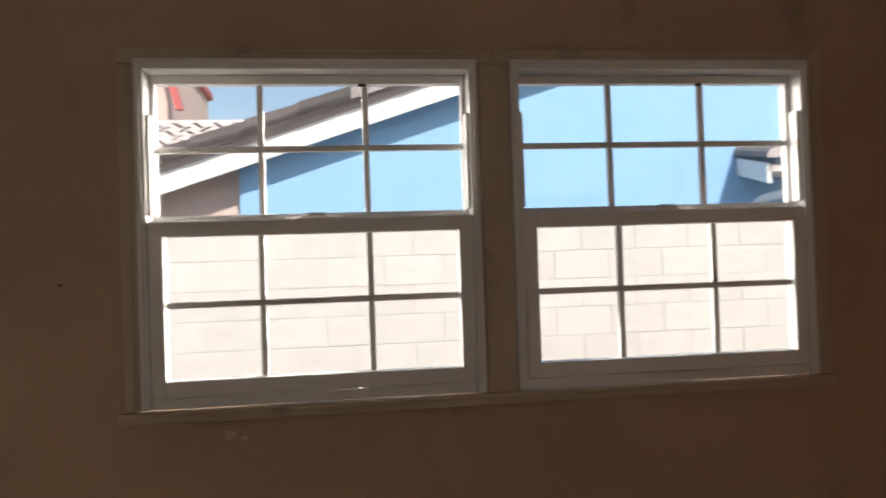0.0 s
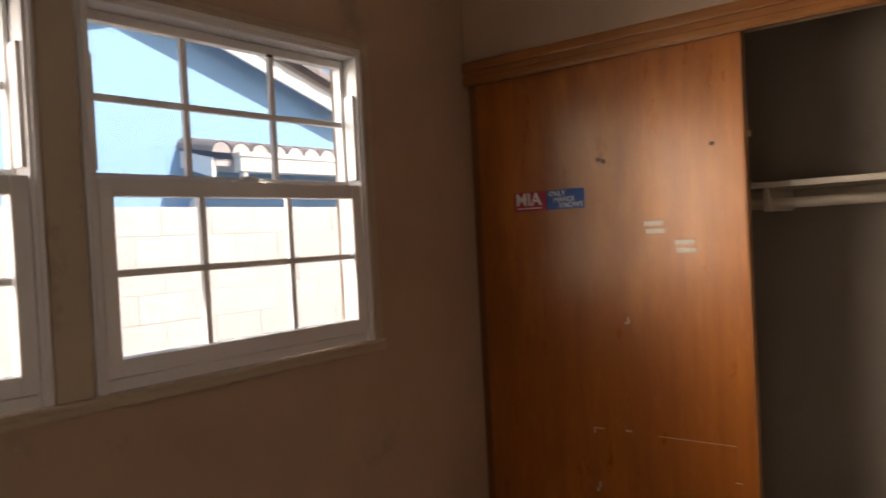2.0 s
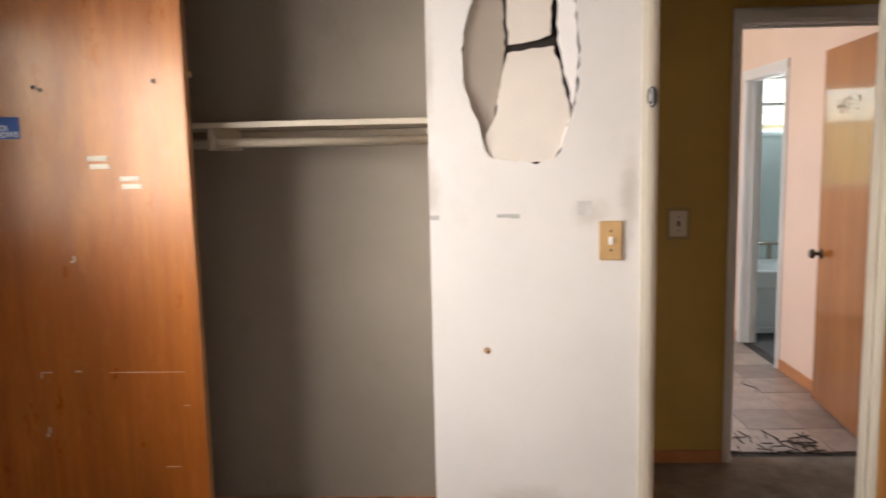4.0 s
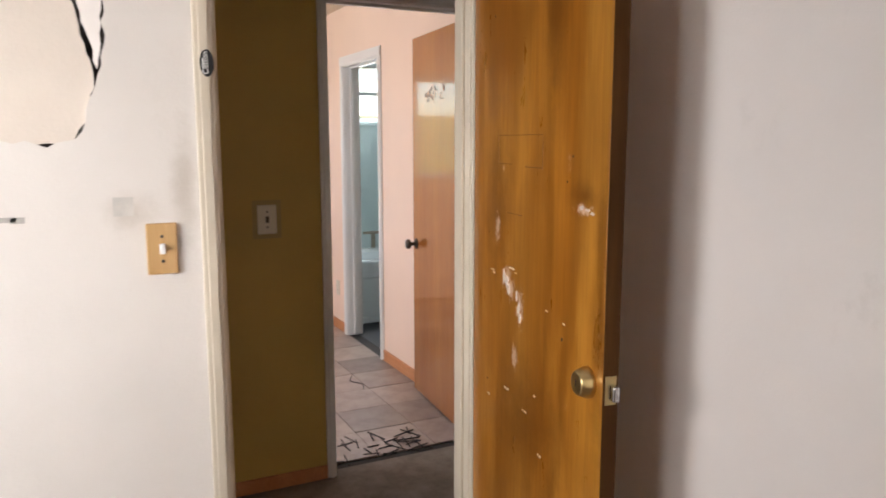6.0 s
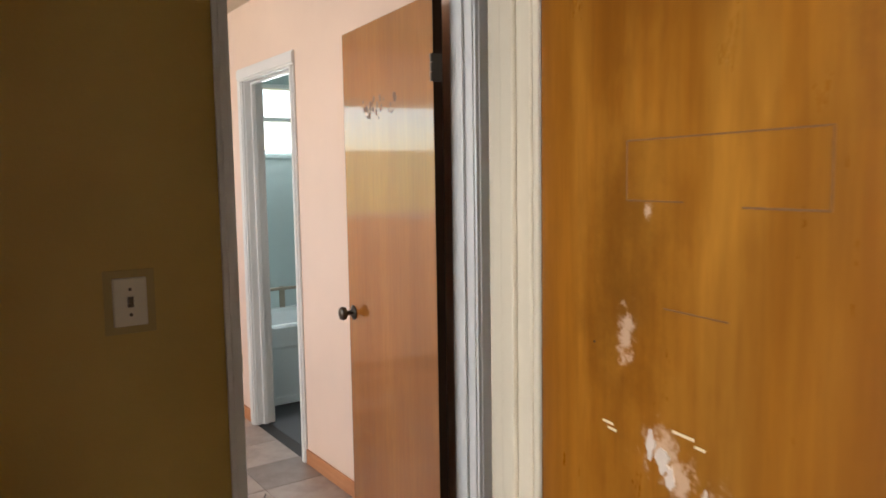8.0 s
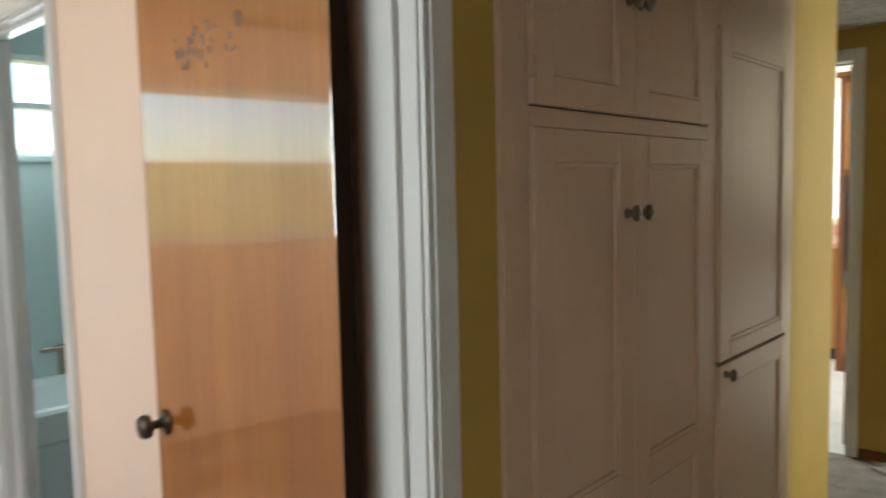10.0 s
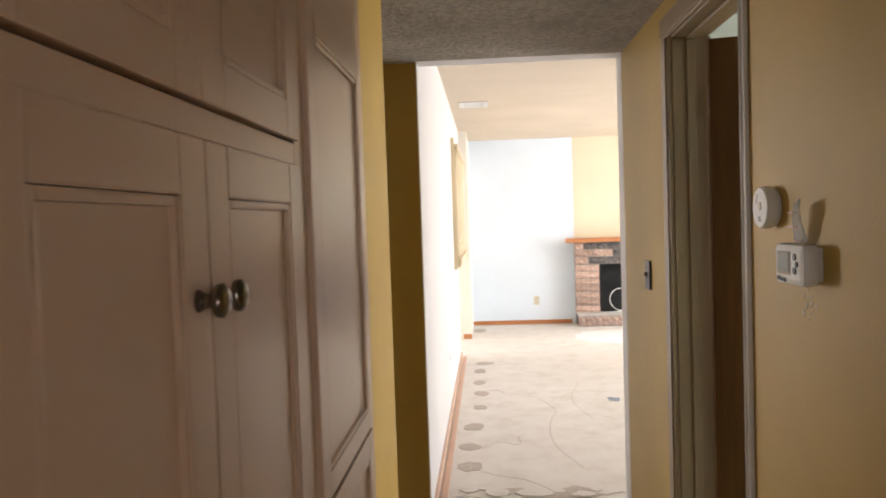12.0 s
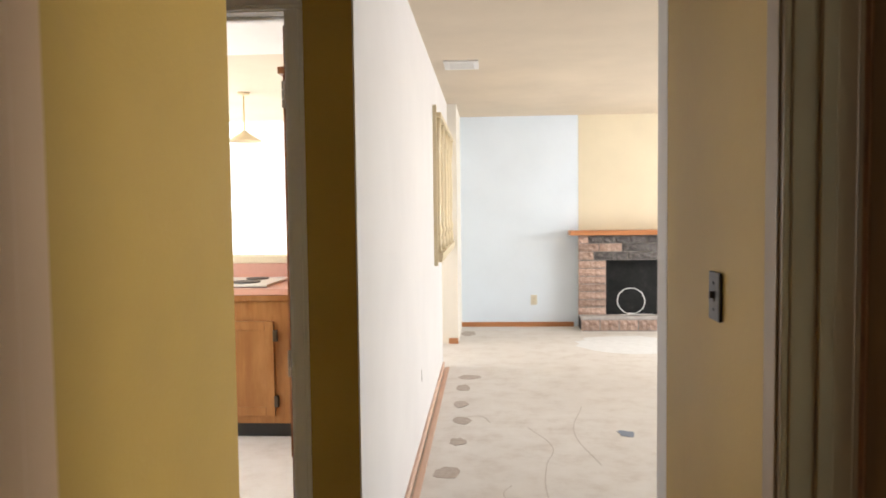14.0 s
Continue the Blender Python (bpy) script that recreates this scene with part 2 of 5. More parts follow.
                  [((0.20, 0, 1.30), (0.16, 0, 0.35)), ((0.55, 0, 1.75), (0.10, 0, 0.35)), ((0.78, 0, 1.15), (0.05, 0, 0.5)), ((0.40, 0, 0.75), (0.35, 0, 0.30)), ((0.70, 0, 1.36), (0.12, 0, 0.05))])
DOOR_RED = wood("red-brown closet veneer", (0.20, 0.050, 0.008), (0.44, 0.130, 0.019), (0.60, 0.212, 0.036), 0.27, 'z', 0.7, 0.30, (0.50, 0.27, 0.12), 1.5, 0.20, 0.14)
DOOR_TAN = wood("tan mahogany veneer", (0.20, 0.066, 0.010), (0.40, 0.155, 0.027), (0.50, 0.212, 0.043), 0.34, 'z', 0.8, 1.0, None, 2.5, 0.05)
DOOR_EDGE = wood("dark door edge", (0.10, 0.035, 0.012), (0.2, 0.07, 0.025), (0.26, 0.10, 0.04), 0.4, 'z')
# Near-black: the shade of the gap at the jamb, put into the colour.
EDGE_GAP_SHADE = wood("door edge darkened as gap shade", (0.016, 0.006, 0.003), (0.03, 0.012, 0.005), (0.045, 0.018, 0.007), 0.6, 'z')
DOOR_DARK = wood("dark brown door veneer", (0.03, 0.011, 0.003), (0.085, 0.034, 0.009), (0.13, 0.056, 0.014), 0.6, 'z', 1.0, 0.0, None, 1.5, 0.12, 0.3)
FASCIA_WOOD = wood("varnished header board", (0.16, 0.05, 0.014), (0.36, 0.14, 0.04), (0.48, 0.21, 0.07), 0.28, 'y', 1.2, 0.3)
BASE_WOOD = wood("orange pine baseboard", (0.36, 0.13, 0.05), (0.55, 0.24, 0.11), (0.62, 0.32, 0.17), 0.4, 'x')
BASE_PALE = wood("pale pink tack strip wood", (0.5, 0.32, 0.24), (0.68, 0.47, 0.37), (0.75, 0.56, 0.45), 0.6, 'y')
OAK = wood("oak cabinet wood", (0.22, 0.085, 0.028), (0.37, 0.165, 0.058), (0.46, 0.23, 0.09), 0.35, 'z', 1.2, 0.0, None, 1.5, 0.12, 0.3)
SHELF_WOOD = paint("dusty cream shelf paint", (0.55, 0.47, 0.36), 0.5, 0.85, 60, 0.05, (0.38, 0.3, 0.22), 0.6)
PLATE_WOOD = wood("honey oak switch plate", (0.40, 0.24, 0.10), (0.55, 0.35, 0.16), (0.6, 0.4, 0.2), 0.35, 'z', 2)
BRASS = plain("worn brass", (0.72, 0.55, 0.26), 0.3, 1.0)
DARK_METAL = plain("tarnished metal", (0.10, 0.085, 0.07), 0.35, 0.9)
CHROME = plain("chrome", (0.75, 0.75, 0.77), 0.15, 1.0)
KNOB = plain("cloudy cabinet knob metal", (0.26, 0.235, 0.20), 0.22, 0.9)
BRONZE = plain("dark bronze plate", (0.045, 0.035, 0.028), 0.45)
HINGE = plain("dull hinge steel", (0.33, 0.28, 0.22), 0.4, 0.9)
WHITE_PLASTIC = plain("white plastic", (0.80, 0.79, 0.76), 0.4)
IVORY = plain("ivory plastic", (0.66, 0.6, 0.48), 0.45)
BLACK = plain("black plastic", (0.02, 0.02, 0.022), 0.4)
GREY_LCD = plain("grey display", (0.33, 0.36, 0.33), 0.2)
RED_INK = plain("red sticker vinyl", (0.36, 0.012, 0.03), 0.6)
BLUE_INK = plain("blue sticker vinyl", (0.03, 0.095, 0.32), 0.6)
FAINT_RED = plain("faded red print", (0.72, 0.52, 0.50), 0.7)
WHITE_INK = plain("white print", (0.85, 0.84, 0.82), 0.5)
BARE = plain("bare wood chip", (0.78, 0.62, 0.42), 0.8)
PALE_SCUFF = plain("pale paint scuff", (0.68, 0.56, 0.47), 0.7, 0, 0.7)
GYPSUM = paint("torn plasterboard", (0.70, 0.62, 0.54), 0.85, 0.85, 90, 0.2)
GYPSUM_GREY = paint("darker plasterboard face", (0.46, 0.39, 0.32), 0.9, 0.85, 90, 0.2)
GREY_SMUDGE = plain("grey tape residue", (0.50, 0.47, 0.43), 0.8, 0, 0.6)
PENCIL_FAINT = plain("faint brown outline", (0.20, 0.09, 0.03), 0.7)
TAPE = plain("pale tape mark", (0.86, 0.78, 0.64), 0.7)
PENCIL = plain("dark scratch", (0.09, 0.05, 0.025), 0.7)
POPCORN = mottled("popcorn ceiling", [(0.3, (0.28, 0.24, 0.2)), (0.55, (0.5, 0.44, 0.37)), (0.8, (0.6, 0.54, 0.46))], 45, 0.95, 1.0, 0.03)
CEIL_TAN = paint("tan ceiling paint", (0.66, 0.56, 0.44), 0.9, 0.9, 80, 0.4)
CEIL_WHITE = paint("white ceiling paint", (0.8, 0.79, 0.77), 0.9, 0.95, 80, 0.3)
SLAB = mottled("bare concrete slab", [(0.3, (0.60, 0.54, 0.49)), (0.5, (0.70, 0.66, 0.62)), (0.75, (0.76, 0.73, 0.70))], 5.5, 0.75, 0.15, 0.004)
SLAB_DARK = mottled("dusty dark subfloor", [(0.3, (0.16, 0.13, 0.11)), (0.55, (0.30, 0.26, 0.22)), (0.8, (0.40, 0.36, 0.32))], 9, 0.8, 0.3, 0.006)
GLUE = mottled("brown glue patch", [(0.3, (0.40, 0.33, 0.28)), (0.6, (0.52, 0.45, 0.40)), (0.8, (0.63, 0.57, 0.52))], 30, 0.8, 0.4, 0.004)
PALE_PATCH = mottled("white plaster and floor glare", [(0.3, (0.72, 0.72, 0.72)), (0.7, (0.84, 0.84, 0.85))], 12, 0.9, 0.2, 0.004)
BLUE_SPOT = plain("blue-grey paint drips", (0.30, 0.34, 0.42), 0.8, 0, 0.6)
CRACK = plain("brown crack line", (0.60, 0.54, 0.49), 0.9, 0, 0.85)
TILE = mottled("worn vinyl floor tile", [(0.3, (0.25, 0.19, 0.165)), (0.55, (0.38, 0.31, 0.275)), (0.8, (0.46, 0.40, 0.36))], 7, 0.42, 0.1, 0.003, 7, 0.28)
TILE_BED = plain("black tile adhesive", (0.035, 0.03, 0.028), 0.7)
BATH_FLOOR = plain("dark bathroom floor", (0.05, 0.05, 0.055), 0.5)
TUB = plain("white tub enamel", (0.80, 0.82, 0.82), 0.15, 0, 0.97)
BATH_WALL = paint("pale teal bathroom wall", (0.52, 0.59, 0.57), 0.4, 0.93, 90, 0.05)
SURROUND = plain("grey-green tub surround", (0.52, 0.60, 0.59), 0.2, 0, 0.97)
BRICK = mottled("split-face pink brick", [(0.25, (0.28, 0.17, 0.13)), (0.5, (0.52, 0.36, 0.29)), (0.75, (0.68, 0.52, 0.44))], 22, 0.9, 1.0, 0.03, 8, 0.22)
ASH = mottled("ashy grey hearth stone", [(0.3, (0.34, 0.30, 0.28)), (0.55, (0.48, 0.44, 0.41)), (0.8, (0.58, 0.54, 0.51))], 14, 0.9, 0.4, 0.006)
SOOT = mottled("sooty brick", [(0.25, (0.05, 0.045, 0.043)), (0.5, (0.13, 0.115, 0.11)), (0.75, (0.26, 0.23, 0.215))], 22, 0.9, 1.0, 0.03, 8, 0.2)
BLOCK_JOINT = mottled("pale block joint", [(0.3, (0.64, 0.62, 0.61)), (0.7, (0.70, 0.685, 0.675))], 30, 0.95, 0.3, 0.006)
MORTAR = mottled("grey mortar", [(0.3, (0.25, 0.22, 0.2)), (0.7, (0.42, 0.38, 0.35))], 30, 0.95, 0.5, 0.01)
FIREBOX = mottled("black firebox soot", [(0.3, (0.006, 0.006, 0.006)), (0.6, (0.02, 0.019, 0.018)), (0.85, (0.05, 0.047, 0.044))], 8, 0.95, 0.4, 0.01)
CORD = plain("white cord", (0.8, 0.8, 0.78), 0.5)
LAMINATE = plain("salmon laminate", (0.72, 0.40, 0.32), 0.35)
BUFF = paint("buff painted spindle", (0.70, 0.58, 0.38), 0.5, 0.88, 60, 0.05)
FENCE = mottled("pale concrete block", [(0.3, (0.60, 0.585, 0.575)), (0.55, (0.68, 0.665, 0.655)), (0.8, (0.74, 0.725, 0.72))], 14, 0.95, 0.5, 0.006, 8, 0.03)
BLUE_STUCCO = mottled("blue stucco", [(0.3, (0.25, 0.47, 0.74)), (0.6, (0.29, 0.52, 0.79)), (0.85, (0.33, 0.56, 0.82))], 40, 0.9, 0.5, 0.008)
PINK_STUCCO = mottled("pinkish stucco", [(0.3, (0.56, 0.44, 0.40)), (0.7, (0.68, 0.56, 0.52))], 40, 0.9, 0.5, 0.008)
EAVE = paint("white eave board", (0.84, 0.83, 0.82), 0.5, 0.95, 70, 0.05)
ROOF_TILE = mottled("grey-beige clay roof tile", [(0.3, (0.46, 0.42, 0.42)), (0.6, (0.56, 0.51, 0.51)), (0.85, (0.64, 0.59, 0.59))], 10, 0.85, 0.4, 0.008, 6, 0.12)
RED_TRIM = plain("red roof trim", (0.5, 0.12, 0.12), 0.6)
SOIL = mottled("dry ground", [(0.3, (0.24, 0.20, 0.15)), (0.7, (0.40, 0.35, 0.28))], 3, 0.95, 0.4, 0.02)
GRASS_FIELD = mottled("dry yellow grass ground", [(0.3, (0.36, 0.33, 0.13)), (0.7, (0.52, 0.46, 0.22))], 2, 0.95, 0.4, 0.02)
YELLOW_WALL = paint("pale yellow stucco", (0.74, 0.66, 0.40), 0.85, 0.93, 60, 0.3)
GLASS = glassy("window glass", (0.97, 0.98, 0.98))

# ---- building helpers ----


def addbox(bm, lo, hi, bevel=0.0):
    lo, hi = Vector(lo), Vector(hi)
    got = bmesh.ops.create_cube(bm, size=1)
    for v in got["verts"]:
        v.co = Vector((lo[i] + (v.co[i] + 0.5) * (hi[i] - lo[i]) for i in range(3)))
    if bevel:
        edges = list({e for v in got["verts"] for e in v.link_edges})
        bmesh.ops.bevel(bm, geom=edges, offset=min(bevel, 0.45 * min(abs(hi[i] - lo[i]) for i in range(3))), segments=2, profile=0.6, affect='EDGES')
    return bm


def boxes(*specs, bevel=0.0):
    bm = bmesh.new()
    for s in specs:
        addbox(bm, s[0], s[1], s[2] if len(s) > 2 else bevel)
    return bm


def cyl(bm, centre, radius, depth, axis='z', radius2=None, seg=24):
    turn = {'z': Matrix(), 'x': Matrix.Rotation(radians(90), 4, 'Y'), 'y': Matrix.Rotation(radians(-90), 4, 'X')}[axis]
    bmesh.ops.create_cone(bm, cap_ends=True, segments=seg, radius1=radius, radius2=radius if radius2 is None else radius2, depth=depth,
                          matrix=Matrix.Translation(centre) @ turn)
    return bm


def lathe(bm, profile, centre=(0, 0, 0), axis='z', seg=20):
    """A turned body: profile rows of (radius, height)."""
    turn = {'z': Matrix(), 'x': Matrix.Rotation(radians(90), 4, 'Y'), '-x': Matrix.Rotation(radians(-90), 4, 'Y'), 'y': Matrix.Rotation(radians(-90), 4, 'X'),
            '-y': Matrix.Rotation(radians(90), 4, 'X')}[axis]
    m = Matrix.Translation(centre) @ turn
    rings = [[bm.verts.new(m @ Vector((r * math.cos(2 * math.pi * k / seg), r * math.sin(2 * math.pi * k / seg), h))) for k in range(seg)] for r, h in profile]
    for a, b in zip(rings, rings[1:]):
        for k in range(seg):
            bm.faces.new((a[k], a[(k + 1) % seg], b[(k + 1) % seg], b[k]))
    bm.faces.new(rings[0][::-1])
    bm.faces.new(rings[-1])
    return bm


def mesh_of(name, bm, material, smooth=False):
    bmesh.ops.recalc_face_normals(bm, faces=bm.faces)
    me = bpy.data.meshes.new(name)
    bm.to_mesh(me)
    bm.free()
    me.materials.append(material)
    if smooth:
        for p in me.polygons:
            p.use_smooth = True
    return me


def part(name, bm, material, parent, label="", smooth=False):
    ob = new(name, mesh_of(name, bm, material, smooth))
    ob.parent = parent
    return tagged(ob, label)


def thing(name, label, category, at=None, group="", kind=""):
    ob = new(name)
    ob.empty_display_size = 0.1
    if at is not None:
        ob.matrix_world = at
    return tagged(ob, label, category, group, kind)


def solid(name, bm, material, label, category, group="", kind="", smooth=False):
    return tagged(new(name, mesh_of(name, bm, material, smooth)), label, category, group, kind)


def structure(name, bm, material, label, category):
    return solid(name, bm, material, label, category, kind="structure")


def wall_cells(across, thick, span, high, holes):
    """A wall with holes, as one closed skin. across: 'x' for a wall in the plane of x. Holes: (from, to, bottom, top)."""
    a = sorted({span[0], span[1], *(h[i] for h in holes for i in (0, 1))})
    z = sorted({high[0], high[1], *(h[i] for h in holes for i in (2, 3))})
    bm, made = bmesh.new(), {}

    def full(i, j):
        if not (0 <= i < len(a) - 1 and 0 <= j < len(z) - 1):
            return False
        am, zm = (a[i] + a[i + 1]) / 2, (z[j] + z[j + 1]) / 2
        return not any(h[0] < am < h[1] and h[2] < zm < h[3] for h in holes)

    def v(i, j, side):
        if (i, j, side) not in made:
            made[i, j, side] = bm.verts.new((thick[side], a[i], z[j]) if across == 'x' else (a[i], thick[side], z[j]))
        return made[i, j, side]

    for i in range(len(a) - 1):
        for j in range(len(z) - 1):
            if not full(i, j):
                continue
            ring = ((i, j), (i + 1, j), (i + 1, j + 1), (i, j + 1))
            for side in (0, 1):
                bm.faces.new([v(*p, side) for p in ring])
            for p, q, beside in ((0, 1, (i, j - 1)), (1, 2, (i + 1, j)), (2, 3, (i, j + 1)), (3, 0, (i - 1, j))):
                if not full(*beside):
                    bm.faces.new((v(*ring[p], 0), v(*ring[q], 0), v(*ring[q], 1), v(*ring[p], 1)))
    return bm


def tube(name, points, radius, material, parent=None, cyclic=False, bezier=True):
    """A bent rod or cable as a mesh."""
    cu = bpy.data.curves.new(name, 'CURVE')
    cu.dimensions, cu.bevel_depth, cu.bevel_resolution, cu.resolution_u = '3D', radius, 2, 8
    sp = cu.splines.new('BEZIER' if bezier else 'POLY')
    pts = sp.bezier_points if bezier else sp.points
    pts.add(len(points) - 1)
    for p, co in zip(pts, points):
        p.co = co if bezier else (*co, 1)
        if bezier:
            p.handle_left_type = p.handle_right_type = 'AUTO'
    sp.use_cyclic_u = cyclic
    tmp = bpy.data.objects.new(name, cu)
    me = bpy.data.meshes.new_from_object(tmp)
    bpy.data.objects.remove(tmp)
    me.materials.append(material)
    ob = new(name, me)
    ob.parent = parent
    return ob


def lettering(name, text, size, m, material, parent, bold=0.0):
    cu = bpy.data.curves.new(name, 'FONT')
    cu.body, cu.size, cu.extrude, cu.offset = text, size, 0.0004, bold
    tmp = bpy.data.objects.new(name, cu)
    me = bpy.data.meshes.new_from_object(tmp)
    bpy.data.objects.remove(tmp)
    me.transform(m)
    me.materials.append(material)
    ob = new(name, me)
    ob.parent = parent
    return ob


def blob(bm, centre, rx, ry, z, seg=16, rag=0.18, lift=0.002):
    """A flat ragged patch on a floor."""
    vs = []
    for k in range(seg):
        a = 2 * math.pi * k / seg
        r = 1 + random.uniform(-rag, rag)
        vs.append(bm.verts.new((centre[0] + rx * r * math.cos(a), centre[1] + ry * r * math.sin(a), z)))
    f = bm.faces.new(vs)
    ext = bmesh.ops.extrude_face_region(bm, geom=[f])
    for v in ext["geom"]:
        if isinstance(v, bmesh.types.BMVert):
            v.co.z += lift
    return bm

# ---- structure ----
E_WALL, N_WALL, S_WALL, W_WALL = 2.18, 2.155, -1.29, -2.30      # bedroom
HALL_W, HALL_E, HALL_N, HALL_S = 2.275, 3.23, 0.10, -5.165
PINK_S, PINK_E, PINK_N = -1.90, 6.6, 1.6
LIV_E, LIV_S, LIV_W = 3.215, -11.70, -2.5
BED_TOP, HALL_TOP, LIV_TOP, PINK_TOP = 2.46, 2.17, 2.49, 2.42
WINDOWS = ((-0.431, 0.528), (0.626, 1.569))
SILL, HEAD = 1.165, 2.134

structure("floor_bedroom", boxes(((W_WALL, S_WALL, -0.12), (2.275, N_WALL, 0.0)), ((2.18, 0.28, -0.12), (2.80, N_WALL, 0.0))), SLAB_DARK, "bare dusty brown bedroom floor", "floor")
structure("floor_hall", boxes(((2.275, -5.165, -0.12), (3.29, 0.28, -0.002)), ((3.29, -5.165, -0.12), (5.2, -4.09, -0.002))), SLAB_DARK, "bare grey-brown hall floor with glue remains", "floor")
structure("floor_living", boxes(((LIV_W, LIV_S, -0.12), (8.0, -5.165, 0.0))), SLAB, "bare pale concrete slab with stains", "floor")
structure("floor_bath", boxes(((4.0, -3.7, -0.12), (6.6, -1.98, -0.004))), BATH_FLOOR, "dark bathroom floor", "floor")
pink_floor = structure("floor_pink_room", boxes(((3.29, -1.98, -0.12), (PINK_E, PINK_N, -0.008))), TILE_BED, "black adhesive bed under worn floor tiles", "floor")

structure("wall_north", wall_cells('y', (N_WALL, 2.30), (W_WALL - 0.1, 2.8), (0, BED_TOP), [(a - 0.012, b + 0.012, SILL - 0.015, HEAD + 0.012) for a, b in WINDOWS]), CREAM, "dingy cream painted bedroom wall round the windows", "wall")
structure("wall_west", wall_cells('x', (W_WALL - 0.1, W_WALL), (S_WALL, N_WALL), (0, BED_TOP), []), WHITE_WALL, "off-white bedroom wall", "wall")
structure("wall_south", boxes(((W_WALL - 0.1, S_WALL - 0.1, 0), (2.275, S_WALL, BED_TOP))), WHITE_WALL, "off-white bedroom wall behind the open door", "wall")
structure("ceiling_bedroom", boxes(((W_WALL - 0.1, S_WALL - 0.1, BED_TOP), (2.8, 2.3, BED_TOP + 0.1))), CEIL_WHITE, "white bedroom ceiling", "ceiling")
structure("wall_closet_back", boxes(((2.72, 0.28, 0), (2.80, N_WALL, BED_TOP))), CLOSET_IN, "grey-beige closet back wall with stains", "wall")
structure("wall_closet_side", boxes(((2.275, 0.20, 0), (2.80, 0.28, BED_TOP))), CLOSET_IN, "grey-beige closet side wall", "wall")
structure("wall_over_closet", boxes(((E_WALL, 0.31, 2.10), (2.26, N_WALL, BED_TOP))), CREAM, "cream wall over the closet opening", "wall")
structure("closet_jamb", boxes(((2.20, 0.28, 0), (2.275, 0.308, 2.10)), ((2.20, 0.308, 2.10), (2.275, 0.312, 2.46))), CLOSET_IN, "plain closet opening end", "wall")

# the pier between closet and door, with the broken board in it
HOLE = [(0.055, 1.475), (0.115, 1.487), (0.128, 1.53), (0.155, 1.62), (0.185, 1.70), (0.192, 1.80), (0.18, 1.90), (0.15, 2.02), (0.09, 2.10), (-0.02, 2.13), (-0.12, 2.10),
        (-0.165, 2.00), (-0.172, 1.90), (-0.18, 1.80), (-0.175, 1.70), (-0.15, 1.60), (-0.125, 1.52), (-0.10, 1.475), (-0.06, 1.468), (-0.04, 1.458), (-0.02, 1.466)]


def jagged(ring, step=0.022, rag=0.006):
    rnd = random.Random(4)
    out = []
    for (a, b), (c, d) in zip(ring, ring[1:] + ring[:1]):
        n = max(1, int(math.hypot(c - a, d - b) / step))
        for k in range(n):
            j = rag if k else rag * 0.3
            out.append((a + (c - a) * k / n + rnd.uniform(-j, j), b + (d - b) * k / n + rnd.uniform(-j, j)))
    return out


bm = bmesh.new()
outer = [bm.verts.new((E_WALL, y, z)) for y, z in ((0.308, 0), (0.308, BED_TOP), (-0.375, BED_TOP), (-0.375, 0))]
inner = [bm.verts.new((E_WALL, y, z)) for y, z in jagged(HOLE)]
rims = [bm.edges.new((r[k], r[(k + 1) % len(r)])) for r in (outer, inner) for k in range(len(r))]
bmesh.ops.triangle_fill(bm, use_beauty=True, use_dissolve=False, edges=rims)
got = bmesh.ops.extrude_face_region(bm, geom=list(bm.faces))
for v in got["geom"]:
    if isinstance(v, bmesh.types.BMVert):
        v.co.x += 0.014
pier = structure("wall_east_pier", bm, PIER_PAINT, "scuffed off-white wall with a broken plasterboard hole", "wall")
structure("wall_east_lintel", boxes(((E_WALL, S_WALL, 2.07), (2.20, -0.375, BED_TOP)), ((E_WALL, S_WALL, 0), (2.20, -1.17, 2.07))), WHITE_WALL, "off-white wall round the bedroom door", "wall")

# Dark sheet added so the cracks look unlit; no such board is there.
structure("cavity_shade_sheet", boxes(((2.232, -0.37, 0.3), (2.245, 0.27, 2.4))), plain("cavity shade colour", (0.03, 0.022, 0.017), 0.9), "dark sheet added for the shade inside the broken wall", "wall")


def shard(name, ring, depth_at, material, label, thick=0.012):
    """A broken leaf of plasterboard, pushed into the wall."""
    bm = bmesh.new()
    pts = jagged(ring, 0.02, 0.004)
    f = bm.faces.new([bm.verts.new((E_WALL + depth_at(y, z), y, z)) for y, z in pts])
    ext = bmesh.ops.extrude_face_region(bm, geom=[f])
    for v in ext["geom"]:
        if isinstance(v, bmesh.types.BMVert):
            v.co.x += thick
    bmesh.ops.triangulate(bm, faces=bm.faces)
    part(name, bm, material, pier, label)


# This leaf is coloured darker than the others.
shard("board_leaf", [(0.13, 1.535), (0.186, 1.68), (0.194, 1.80), (0.182, 1.90), (0.15, 2.03), (0.075, 2.10), (0.06, 1.95), (0.055, 1.83), (0.075, 1.72), (0.09, 1.62)], lambda y, z: 0.010 + 0.22 * (0.195 - y), GYPSUM_GREY, "grey torn plasterboard leaf pushed inward")
shard("board_leaf", [(0.115, 1.485), (0.128, 1.535), (0.088, 1.62), (0.07, 1.73), (0.048, 1.815), (-0.10, 1.835), (-0.126, 1.74), (-0.151, 1.62), (-0.128, 1.52), (-0.098, 1.470), (-0.02, 1.463), (0.06, 1.474)], lambda y, z: 0.006 + 0.075 * (z - 1.455), GYPSUM, "pale broken plasterboard leaf")
